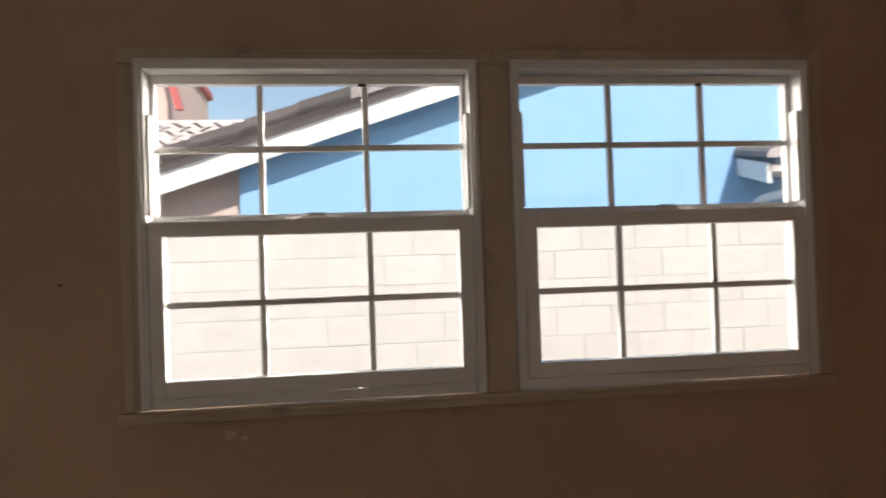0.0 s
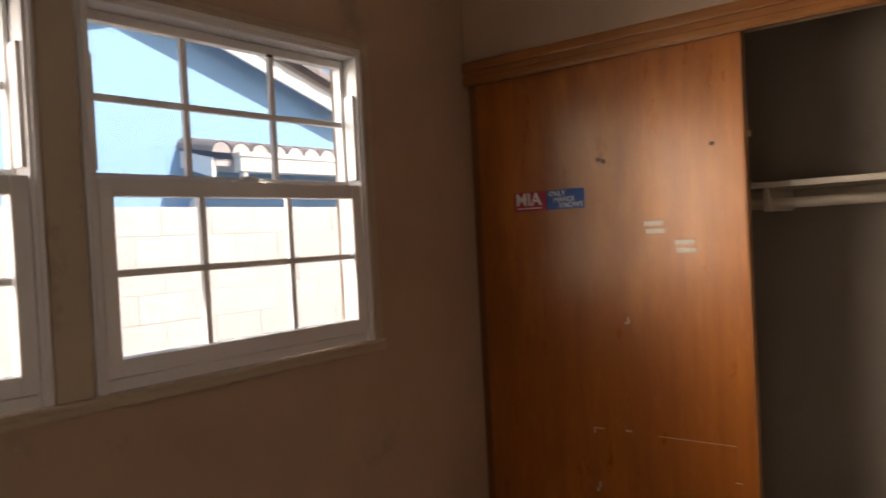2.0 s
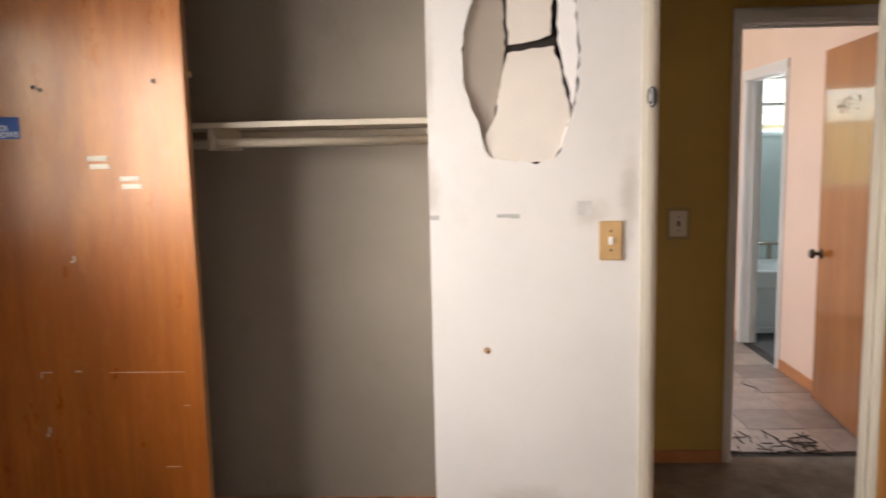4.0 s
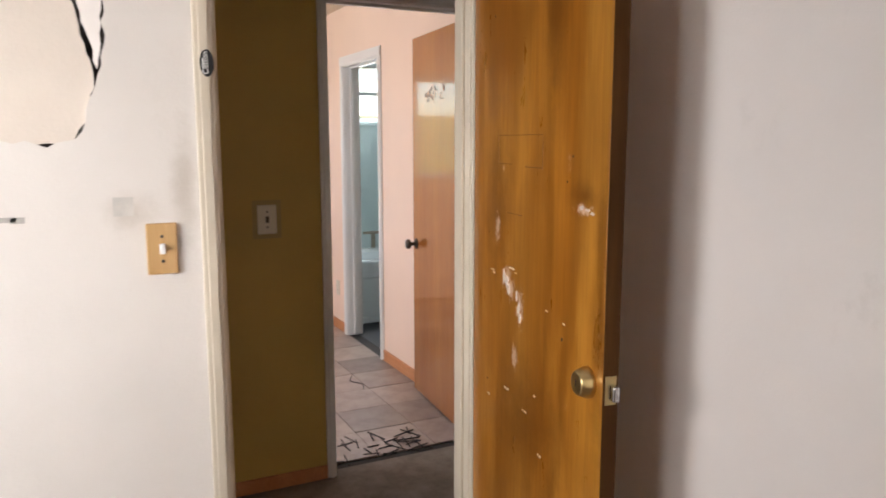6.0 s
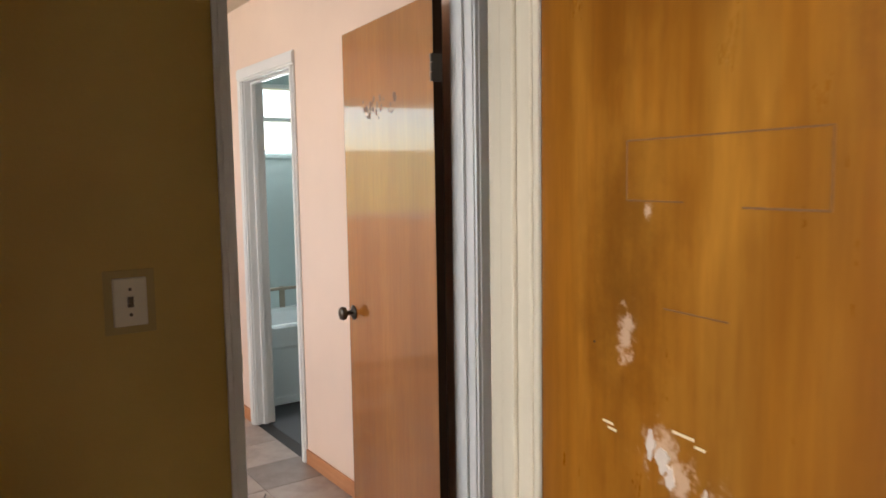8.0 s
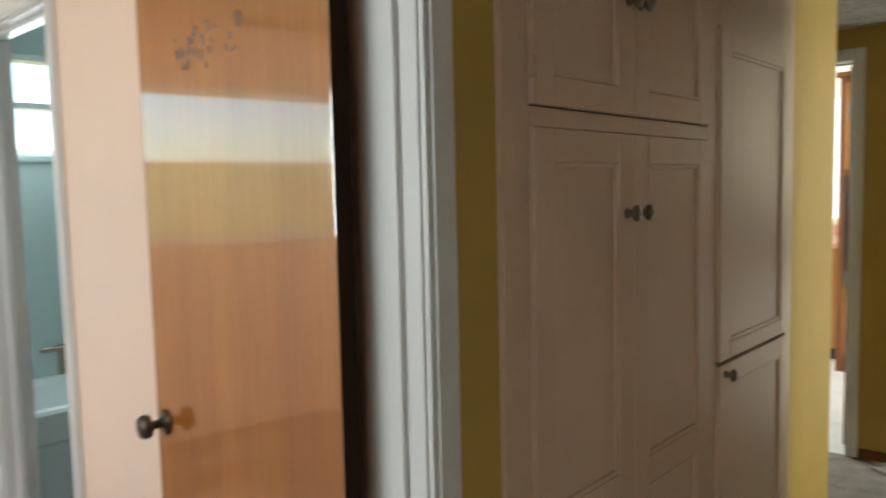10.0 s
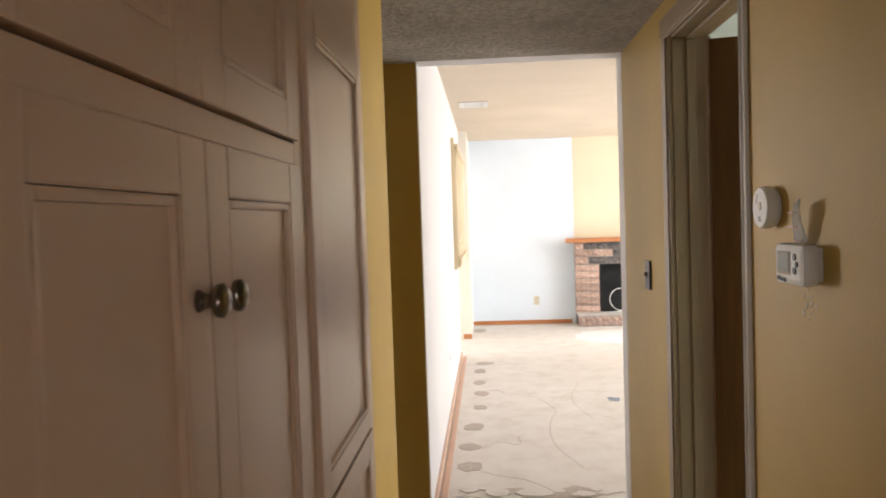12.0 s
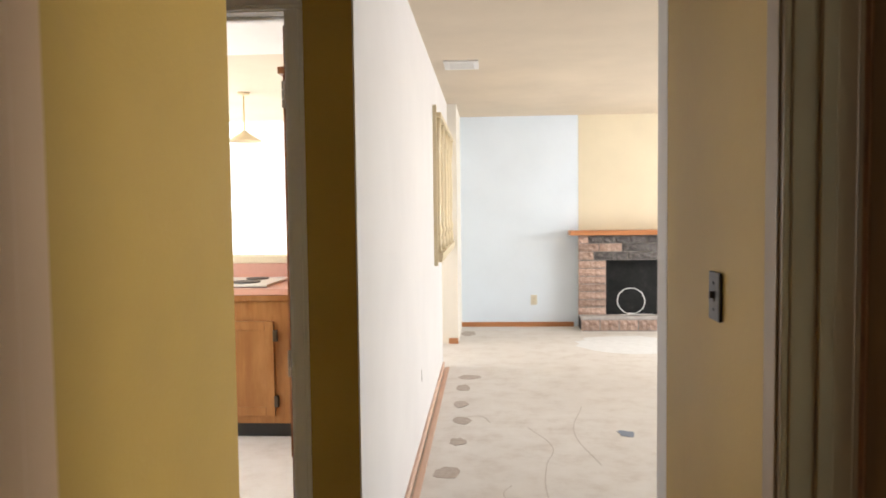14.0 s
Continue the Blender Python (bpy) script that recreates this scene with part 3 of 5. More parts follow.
shard("board_leaf", [(0.045, 1.84), (0.05, 1.96), (0.06, 2.09), (-0.10, 2.10), (-0.095, 1.97), (-0.088, 1.868), (-0.02, 1.848)], lambda y, z: 0.012 + 0.06 * (2.1 - z), GYPSUM, "pale broken plasterboard leaf")
shard("board_leaf", [(-0.112, 2.08), (-0.158, 2.0), (-0.170, 1.90), (-0.176, 1.80), (-0.170, 1.70), (-0.158, 1.64), (-0.138, 1.73), (-0.116, 1.83), (-0.108, 1.9)], lambda y, z: 0.004 + 0.10 * (y + 0.18), WHITE_WALL, "white plasterboard edge leaf")

# hall and rooms behind
structure("wall_hall_west", wall_cells('x', (2.25, HALL_W), (HALL_S, 0.20), (0, HALL_TOP), [(-1.15, -0.42, 0, 2.06), (-4.28, -3.55, 0, 2.03)]), OCHRE, "ochre painted hall wall", "wall")
structure("wall_hall_east", wall_cells('x', (HALL_E, 3.29), (-4.09, 0.20), (0, HALL_TOP), [(-1.835, -1.05, 0, 2.05), (-3.56, -2.02, 0, HALL_TOP)]), OCHRE, "ochre painted hall wall", "wall")
structure("wall_hall_north", boxes(((2.275, HALL_N, 0), (3.29, 0.20, HALL_TOP))), OCHRE, "ochre hall end wall", "wall")
structure("wall_kitchen_side", wall_cells('y', (-5.285, HALL_S), (3.22, 5.2), (0, HALL_TOP), [(3.425, 4.20, 0, 2.02)]), OCHRE, "ochre wall with the kitchen doorway", "wall")
structure("wall_corridor_end", boxes(((5.2, -5.285, 0), (5.3, -3.95, HALL_TOP))), OCHRE, "ochre corridor end wall", "wall")
structure("wall_corridor_north", boxes(((3.29, -4.09, 0), (5.2, -3.99, HALL_TOP))), OCHRE, "ochre corridor wall", "wall")
bm = boxes(((2.275, HALL_S + 0.02, HALL_TOP), (3.29, 0.20, HALL_TOP + 0.08)), ((3.29, HALL_S + 0.02, HALL_TOP), (5.3, -3.95, HALL_TOP + 0.08)))
structure("ceiling_hall", bm, POPCORN, "low textured popcorn hall ceiling", "ceiling")
structure("wall_hall_living_soffit", boxes(((2.275, HALL_S - 0.1, HALL_TOP), (3.22, HALL_S + 0.02, LIV_TOP + 0.02)), ((3.22, HALL_S - 0.12, HALL_TOP), (8.0, HALL_S, LIV_TOP + 0.02))), LIVING, "white wall over the hall opening", "wall")

structure("wall_pink_west", wall_cells('x', (3.292, 3.345), (PINK_S, PINK_N), (0, PINK_TOP), [(-1.835, -1.05, 0, 2.05)]), PINK, "salmon pink wall", "wall")
structure("wall_pink_south", wall_cells('y', (-1.985, PINK_S), (3.345, PINK_E), (0, PINK_TOP), [(4.80, 5.485, 0, 2.045)]), PINK, "salmon pink wall with the bathroom doorway", "wall")
structure("wall_pink_east", wall_cells('x', (PINK_E, 6.75), (-2.0, PINK_N + 0.1), (0, PINK_TOP), [(-1.25, 1.15, 1.12, 2.05)]), PINK, "salmon pink wall with a wide window", "wall")
# The opening is added for the fill lamp.
structure("wall_pink_north", wall_cells('y', (PINK_N, PINK_N + 0.1), (3.292, PINK_E), (0, PINK_TOP), [(3.75, 5.45, 1.12, 2.08)]), PINK, "salmon pink wall", "wall")
structure("ceiling_pink_room", boxes(((3.292, -1.985, PINK_TOP), (6.75, PINK_N + 0.1, PINK_TOP + 0.1))), CEIL_TAN, "tan ceiling of the pink room", "ceiling")
structure("wall_bath_north", wall_cells('y', (-2.0, -1.987), (4.0, 6.6), (0, PINK_TOP), [(4.80, 5.485, 0, 2.045)]), BATH_WALL, "pale teal bathroom wall", "wall")
structure("wall_bath_east", wall_cells('x', (6.45, 6.6), (-3.7, -2.0), (0, PINK_TOP), [(-2.95, -2.02, 1.64, 2.13)]), BATH_WALL, "pale teal bathroom wall with a high window", "wall")
structure("wall_bath_south", boxes(((4.0, -3.8, 0), (6.6, -3.7, PINK_TOP))), BATH_WALL, "pale teal bathroom wall", "wall")
structure("wall_bath_west", boxes(((3.9, -3.8, 0), (4.0, -1.987, PINK_TOP))), BATH_WALL, "pale teal bathroom wall", "wall")
structure("ceiling_bath", boxes(((3.9, -3.8, PINK_TOP), (6.6, -1.987, PINK_TOP + 0.1))), BATH_WALL, "pale teal bathroom ceiling", "ceiling")

structure("wall_living_east", wall_cells('x', (LIV_E, 3.335), (-9.42, -5.168), (0, LIV_TOP), [(-9.32, -8.56, 1.12, 2.08)]), LIVING, "bright white living room wall with a pass-through", "wall")
structure("wall_living_stub", boxes(((3.12, LIV_S, 0), (3.335, -10.58, LIV_TOP))), STUB_PAINT, "cream wall end beside the dining opening", "wall")
structure("wall_living_lintel", boxes(((LIV_E, -10.58, 2.2), (3.335, -9.42, LIV_TOP))), LIVING, "white wall over the dining opening", "wall")
structure("wall_living_south", boxes(((1.735, LIV_S - 0.12, 0), (8.0, LIV_S, LIV_TOP))), BLUEWHITE, "cool white end wall with a patchy paint edge", "wall")
structure("wall_chimney", boxes(((LIV_W, LIV_S - 0.12, 0), (1.735, LIV_S + 0.004, LIV_TOP))), CREAMY, "unpainted cream wall over the fireplace", "wall")
structure("wall_living_north", boxes(((LIV_W, -5.29, 0), (2.275, -5.17, LIV_TOP))), LIVING, "white living room wall", "wall")
structure("wall_living_west", wall_cells('x', (LIV_W - 0.1, LIV_W), (LIV_S, -5.17), (0, LIV_TOP), [(-10.5, -6.3, 0.1, 2.15)]), LIVING, "white wall with a wide glazed opening", "wall")
structure("wall_dining_east", wall_cells('x', (8.0, 8.1), (LIV_S, -5.17), (0, LIV_TOP), [(-11.1, -8.1, 0.7, 2.15)]), CREAMY, "cream dining wall with an assumed window, out of view", "wall")
structure("ceiling_living", boxes(((LIV_W - 0.1, LIV_S - 0.12, LIV_TOP), (3.335, -5.17, LIV_TOP + 0.1)), ((3.335, LIV_S - 0.12, LIV_TOP), (8.1, -7.98, LIV_TOP + 0.1))), CEIL_TAN, "tan painted living room ceiling", "ceiling")
structure("ceiling_kitchen", boxes(((3.335, -7.98, LIV_TOP - 0.006), (8.1, -5.17, LIV_TOP + 0.1))), CEIL_WHITE, "white kitchen ceiling", "ceiling")
structure("roof", boxes(((W_WALL - 0.3, -12.1, 2.62), (8.4, 2.35, 2.75))), ROOF_TILE, "flat roof deck over the house", "roof")

# ---- trim ----


def board(name, lo, hi, material, label, category="trim", bevel=0.004):
    return structure(name, boxes((lo, hi), bevel=bevel), material, label, category)


def door_frame(name, across, wall, span, top, widths, proud, material, label, stop=True, edge=None):
    """Lining and casings of a doorway. wall: the two faces of the wall; span: clear opening; widths: of the two casings."""
    root = thing(name, label, "door frame", kind="structure")
    lo, hi = wall
    a0, a1 = span

    def bx(u0, u1, v0, v1, z0, z1, bevel=0.004):
        return ((u0, v0, z0), (u1, v1, z1), bevel) if across == 'x' else ((v0, u0, z0), (v1, u1, z1), bevel)
    t = 0.018
    part("lining", boxes(bx(lo, hi, a0 - t, a0, 0, top), bx(lo, hi, a1, a1 + t, 0, top), bx(lo, hi, a0 - t, a1 + t, top, top + t)), material, root)
    if stop:
        mid = (lo + hi) / 2
        part("door_stop", boxes(bx(mid - 0.018, mid + 0.012, a0, a0 + 0.011, 0, top), bx(mid - 0.018, mid + 0.012, a1 - 0.011, a1, 0, top), bx(mid - 0.018, mid + 0.012, a0 + 0.011, a1 - 0.011, top - 0.011, top)), material, root)
    for face, side in ((lo, -1), (hi, 1)):
        u0, u1 = sorted((face + side * 0.0, face + side * proud))
        v0, v1 = sorted((face + side * proud, face + side * (proud + 0.006)))
        for w0, w1 in ((a0 - widths[0], a0 - 0.004), (a1 + 0.004, a1 + widths[1])):
            part("casing", boxes(bx(u0, u1, w0, w1, 0, top + 0.004), bx(v0, v1, w0 + 0.012, w1 - 0.012, 0, top + 0.004)), edge if edge and w0 > a1 else material, root)
        part("head_casing", boxes(bx(u0, u1, a0 - widths[0], a1 + widths[1], top + 0.005, top + max(widths)), bx(v0, v1, a0 - widths[0], a1 + widths[1], top + 0.016, top + max(widths) - 0.01)), material, root)
    return root


door_frame("door_frame_bedroom", 'x', (E_WALL, HALL_W), (-1.148, -0.425), 2.045, (0.036, 0.052), 0.012, TRIM_CREAM, "yellowed cream door frame with grimy edges")
door_frame("door_frame_pink_room", 'x', (HALL_E, 3.345), (-1.83, -1.055), 2.045, (0.072, 0.045), 0.012, TRIM_WHITE, "white painted door frame")
door_frame("door_frame_bath", 'y', (-2.0, PINK_S), (4.81, 5.475), 2.0, (0.055, 0.075), 0.012, TRIM_WHITE, "white painted bathroom door frame")
# North casing white, not tan: its lit edge is put into the colour.
door_frame("door_frame_hall_room", 'x', (2.16, HALL_W), (-4.26, -3.57), 2.02, (0.085, 0.03), 0.014, TRIM_TAN, "grimy tan door frame in the ochre wall, north casing whitened as lit", edge=TRIM_WHITE)
door_frame("door_frame_kitchen", 'y', (-5.285, HALL_S), (3.43, 4.18), 2.01, (0.06, 0.06), 0.012, TRIM_WHITE, "white kitchen door frame")
structure("wall_back_room", boxes(((-0.6, -4.6, 0), (-0.55, -3.0, 2.4)), ((-0.55, -4.6, 0), (2.24, -4.56, 2.4)), ((-0.55, -3.04, 0), (2.24, -3.0, 2.4)), ((-0.6, -4.6, 2.2), (2.24, -3.0, 2.25)), ((-0.6, -4.6, -0.05), (2.275, -3.0, -0.003))), BATH_WALL, "pale teal walls of the dim side room", "wall")

board("baseboard_closet", (2.705, 0.28, 0), (2.72, N_WALL, 0.075), BASE_WOOD, "orange wooden closet baseboard", "baseboard")
board("baseboard_hall_east", (3.215, -1.01, 0), (HALL_E, HALL_N, 0.06), BASE_WOOD, "brown wooden baseboard", "baseboard")
board("baseboard_pink_south", (3.36, -1.90, 0), (4.752, -1.888, 0.075), BASE_WOOD, "orange-brown baseboard on the pink wall", "baseboard")
board("baseboard_pink_south_far", (5.556, -1.90, 0), (PINK_E, -1.888, 0.075), BASE_WOOD, "orange-brown baseboard on the pink wall", "baseboard")
board("baseboard_living_south", (1.79, LIV_S, 0), (3.12, LIV_S + 0.014, 0.055), BASE_WOOD, "brown baseboard under the end wall", "baseboard")
board("baseboard_living_east", (3.200, -9.42, 0), (LIV_E, -5.20, 0.05), BASE_PALE, "pale pink wooden baseboard", "baseboard")
board("tack_strip", (3.155, -9.40, 0), (3.19, -5.22, 0.008), BASE_PALE, "pale wooden carpet strip on the slab", "trim", 0.002)
board("baseboard_stub", (3.12, -10.578, 0), (3.22, -10.565, 0.06), BASE_WOOD, "orange baseboard on the wall end", "baseboard")
board("baseboard_stub_hall", (3.22, HALL_S, 0), (3.365, HALL_S + 0.012, 0.05), DOOR_EDGE, "dark baseboard on the ochre wall end", "baseboard")

# ---- bedroom windows ----
bm = boxes(((-0.475, 2.143, 2.120), (0.57, N_WALL, 2.163)), ((0.575, 2.143, 2.120), (1.612, N_WALL, 2.163)), bevel=0.004)
addbox(bm, (-0.475, 2.139, 2.147), (0.57, 2.144, 2.161), 0.002), addbox(bm, (0.575, 2.139, 2.147), (1.612, 2.144, 2.161), 0.002)
addbox(bm, (-0.475, 2.143, 1.165), (-0.43, N_WALL, 2.119), 0.004), addbox(bm, (1.567, 2.143, 1.165), (1.612, N_WALL, 2.119), 0.004)
addbox(bm, (0.531, 2.141, 1.163), (0.623, N_WALL, 2.119), 0.004)
addbox(bm, (-0.452, 2.139, 1.165), (-0.444, 2.144, 2.119), 0.002), addbox(bm, (1.58, 2.139, 1.165), (1.59, 2.144, 2.119), 0.002)
addbox(bm, (-0.49, 2.136, 1.128), (1.625, N_WALL, 1.162), 0.005), addbox(bm, (-0.46, 2.128, 1.148), (1.60, 2.14, 1.162), 0.004)
structure("window_casing", bm, TRIM_DINGY, "yellowed cream window casing round both windows", "window trim")


def sash_window(name, x0, x1, bars):
    root = thing(name, "white vinyl single-hung window with grid bars", "window", kind="structure")
    part("window_frame", boxes(((x0, 2.138, SILL), (x0 + 0.026, 2.25, HEAD)), ((x1 - 0.026, 2.138, SILL), (x1, 2.25, HEAD)), ((x0 + 0.026, 2.138, HEAD - 0.03), (x1 - 0.026, 2.25, HEAD)),
                               ((x0 + 0.026, 2.150, SILL), (x1 - 0.026, 2.25, SILL + 0.03)), ((x0 + 0.006, 2.132, SILL + 0.02), (x0 + 0.016, 2.14, HEAD - 0.006)), ((x1 - 0.016, 2.132, SILL + 0.02), (x1 - 0.006, 2.14, HEAD - 0.006)),
                               ((x0 + 0.006, 2.132, HEAD - 0.016), (x1 - 0.006, 2.139, HEAD - 0.006)), bevel=0.003), VINYL, root)
    # upper sash, set back
    u0, u1 = x0 + 0.028, x1 - 0.028
    up = part("upper_sash", boxes(((u0, 2.20, 1.655), (u0 + 0.012, 2.232, HEAD - 0.032)), ((u1 - 0.012, 2.20, 1.655), (u1, 2.232, HEAD - 0.032)), ((u0 + 0.012, 2.20, HEAD - 0.058), (u1 - 0.012, 2.232, HEAD - 0.032)), ((u0 + 0.012, 2.20, 1.655), (u1 - 0.012, 2.232, 1.70)), bevel=0.003), VINYL, root)
    low = part("lower_sash", boxes(((x0 + 0.028, 2.142, SILL + 0.032), (x0 + 0.068, 2.186, 1.682)), ((x1 - 0.068, 2.142, SILL + 0.032), (x1 - 0.028, 2.186, 1.682)), ((x0 + 0.068, 2.142, 1.638), (x1 - 0.068, 2.186, 1.682)), ((x0 + 0.068, 2.142, SILL + 0.032), (x1 - 0.068, 2.186, 1.242)), bevel=0.004), VINYL, root)
    # glazing bars: two upright, one level
    for sash, a, b, z0, z1, y, zm in ((up, u0 + 0.012, u1 - 0.012, 1.70, HEAD - 0.058, 2.217, 1.889), (low, x0 + 0.068, x1 - 0.068, 1.242, 1.638, 2.166, 1.449)):
        for xm in bars:
            part("glazing_bar", boxes(((xm - 0.009, y - 0.008, z0), (xm + 0.009, y + 0.008, z1)), bevel=0.003), VINYL, sash)
        part("glazing_bar", boxes(((a, y - 0.0085, zm - 0.009), (b, y + 0.0085, zm + 0.009)), bevel=0.003), VINYL, sash)
        pane = part("pane", boxes(((a, y - 0.002, z0), (b, y + 0.002, z1))), GLASS, sash, "clear glass pane")
        pane.visible_shadow = False
    xm = (x0 + x1) / 2
    part("sash_lock", boxes(((xm - 0.04, 2.15, 1.682), (xm + 0.04, 2.18, 1.689)), ((xm - 0.018, 2.152, 1.689), (xm + 0.03, 2.168, 1.699)), bevel=0.003), WHITE_PLASTIC, root, "white sash lock")
    for x in (x0 + 0.029, x1 - 0.029):
        part("balance_cover", boxes(((x - 0.008, 2.15, 1.70), (x + 0.008, 2.19, 1.98)), bevel=0.002), VINYL, root)
    for k in (2,):
        part("grid_clip", boxes(((u0 + 0.012 + (u1 - u0 - 0.024) * k / 3 - 0.01, 2.2, HEAD - 0.064), (u0 + 0.012 + (u1 - u0 - 0.024) * k / 3 + 0.01, 2.21, HEAD - 0.056)), bevel=0.002), BLACK, root, "small black clip")


for k, (a, b) in enumerate(WINDOWS):
    sash_window("window_%d" % (k + 1), a, b, ((-0.100, 0.203), (0.950, 1.250))[k])

# ---- bedroom: closet ----
header = thing("closet_header", "varnished red-brown wooden header board over the closet", "closet header", kind="structure")
part("board", boxes(((2.160, 0.29, 2.088), (E_WALL, 2.15, 2.180)), bevel=0.004), FASCIA_WOOD, header)
part("moulding", boxes(((2.148, 0.29, 2.140), (2.161, 2.15, 2.178)), bevel=0.006), FASCIA_WOOD, header)
part("bead", boxes(((2.152, 0.29, 2.092), (2.161, 2.15, 2.118)), bevel=0.005), FASCIA_WOOD, header)
board("closet_jamb", (2.196, 2.118, 0), (2.240, 2.153, 2.086), DOOR_EDGE, "dark brown wooden side jamb of the closet", "closet trim")
closet_door = thing("sliding_closet_door", "red-brown varnished plywood sliding closet door, scuffed", "door")
part("panel", boxes(((2.190, 1.10, 0.02), (2.222, 2.116, 2.10)), bevel=0.003), DOOR_RED, closet_door)
part("edge_strip", boxes(((2.188, 1.096, 0.02), (2.224, 1.10, 2.10)), bevel=0.001), OAK, closet_door)
part("door_guide", boxes(((2.21, 1.085, 1.765), (2.222, 1.096, 1.785)), bevel=0.002), BRASS, closet_door, "small brass stud")
rnd = random.Random(11)
bm = bmesh.new()
for y, z, w, h in ((1.650, 0.575, 0.007, 0.022), (1.657, 0.556, 0.010, 0.012), (1.512, 1.175, 0.005, 0.020), (1.520, 1.164, 0.010, 0.005), (1.66, 0.772, 0.004, 0.022), (1.64, 0.781, 0.034, 0.003), (1.29, 0.779, 0.26, 0.0012), (1.53, 0.784, 0.022, 0.005), (1.16, 0.66, 0.02, 0.002), (1.22, 0.44, 0.05, 0.002)):
    addbox(bm, (2.1885, y - w / 2, z - h / 2), (2.1902, y + w / 2, z + h / 2))
part("scuff", bm, PALE_SCUFF, closet_door, "pale scuffs and scratches")
bm = bmesh.new()
for y, z in ((1.60, 1.745), (1.58, 1.735), (1.20, 1.755)):
    addbox(bm, (2.1885, y - 0.007, z - 0.007), (2.1902, y + 0.007, z + 0.006), 0.0004)
part("knot", bm, PENCIL, closet_door, "dark pits in the veneer")
for y, z in ((1.405, 1.508), (1.40, 1.482), (1.300, 1.440), (1.296, 1.414)):
    part("tape_mark", boxes(((2.1875, y - 0.033, z - 0.008), (2.1902, y + 0.033, z + 0.008))), TAPE, closet_door, "bare wood mark left by tape")
bumper = thing("bumper_sticker", "red and blue bumper sticker with white capitals, on closet door", "sticker")
part("red_field", boxes(((2.1884, 1.815, 1.578), (2.1902, 1.958, 1.650))), RED_INK, bumper, "red half")
part("blue_field", boxes(((2.1884, 1.660, 1.578), (2.1902, 1.815, 1.650))), BLUE_INK, bumper, "blue half")


def on_east(y, z, x=2.1876):
    """Turns flat lettering to face west, on a wall or door in the plane of x."""
    return Matrix.Translation((x, y, z)) @ Matrix.Rotation(radians(-90), 4, 'Z') @ Matrix.Rotation(radians(90), 4, 'X')


lettering("lettering", "MIA", 0.066, on_east(1.950, 1.600), WHITE_INK, bumper, 0.0012)
lettering("lettering", "ONLY", 0.026, on_east(1.805, 1.628), WHITE_INK, bumper, 0.0004)
lettering("lettering", "HANOI", 0.026, on_east(1.785, 1.606), WHITE_INK, bumper, 0.0004)
lettering("lettering", "KNOWS", 0.026, on_east(1.763, 1.584), WHITE_INK, bumper, 0.0004)
part("small_print", boxes(((2.1880, 1.835, 1.587), (2.1884, 1.945, 1.591))), WHITE_INK, bumper, "line of small print")
shelf = thing("closet_shelf", "dusty cream closet shelf with a hanging rod", "shelf")
part("board", boxes(((2.36, 0.282, 1.605), (2.718, 2.15, 1.626)), bevel=0.003), SHELF_WOOD, shelf)
bm = bmesh.new()
cyl(bm, (2.42, 1.21, 1.553), 0.017, 1.85, 'y')
part("rod", bm, SHELF_WOOD, shelf, "cream painted hanging rod", True)
for y in (0.292, 1.09, 2.14):
    part("bracket", boxes(((2.38, y - 0.01, 1.53), (2.718, y + 0.01, 1.604)), ((2.40, y - 0.016, 1.528), (2.44, y + 0.016, 1.575)), bevel=0.003), SHELF_WOOD, shelf)
part("cleat", boxes(((2.70, 0.31, 1.54), (2.719, 2.12, 1.603)), bevel=0.003), SHELF_WOOD, shelf)


def switch_plate(name, label, m, plate, toggle, trim=None, wide=0.073, high=0.128):
    """A toggle switch on a plate; local y to the right, z up, face towards -x."""
    root = thing(name, label, "light switch", m)
    if trim:
        part("backplate", boxes(((-0.004, -wide * 0.75, -high * 0.66), (0, wide * 0.75, high * 0.66)), bevel=0.002), trim, root, "wider painted backplate")
    part("plate", boxes(((-0.010, -wide / 2, -high / 2), (-0.001, wide / 2, high / 2)), bevel=0.004), plate, root)
    part("toggle", boxes(((-0.020, -0.005, -0.004), (-0.009, 0.005, 0.012)), ((-0.0125, -0.007, -0.013), (-0.0095, 0.007, 0.013)), bevel=0.0015), toggle, root, "toggle lever")
    for z in (0.031, -0.031):
        bm = bmesh.new()
        cyl(bm, (-0.0105, 0, z), 0.0042, 0.003, 'x', seg=12)
        part("screw", bm, BRONZE if plate == BRONZE else DARK_METAL, root, "plate screw")
    return root


switch_plate("light_switch", "honey wood switch plate with a white toggle on the wall", pose(E_WALL, -0.278, 1.208), PLATE_WOOD, WHITE_PLASTIC)
switch_plate("light_switch", "white switch plate on an ochre painted backplate", pose(HALL_E, -0.782, 1.157), IVORY, DARK_METAL, plain("dirty ochre backplate", (0.36, 0.26, 0.085), 0.5), 0.078, 0.118)
switch_plate("light_switch", "dark bronze switch plate on the ochre hall wall", pose(HALL_W, -4.676, 1.19, 0, 0, 180), BRONZE, BRONZE, None, 0.08, 0.115)

marks = thing("wall_marks", "grey tape residue and a nail hole on the off-white wall", "wall marks")
for y, z, w, h in ((0.292, 1.292, 0.03, 0.016), (0.06, 1.294, 0.055, 0.012), (0.03, 1.292, 0.03, 0.014)):
    part("smudge", boxes(((E_WALL - 0.0012, y - w / 2, z - h / 2), (E_WALL + 0.001, y + w / 2, z + h / 2), 0.0004)), GREY_SMUDGE, marks)
part("smudge", boxes(((E_WALL - 0.0012, -0.218, 1.292), (E_WALL + 0.001, -0.172, 1.338))), paint("thin grey residue", (0.68, 0.64, 0.59), 0.8, 0.85, 60, 0.2, (0.42, 0.41, 0.38), 0.47), marks)
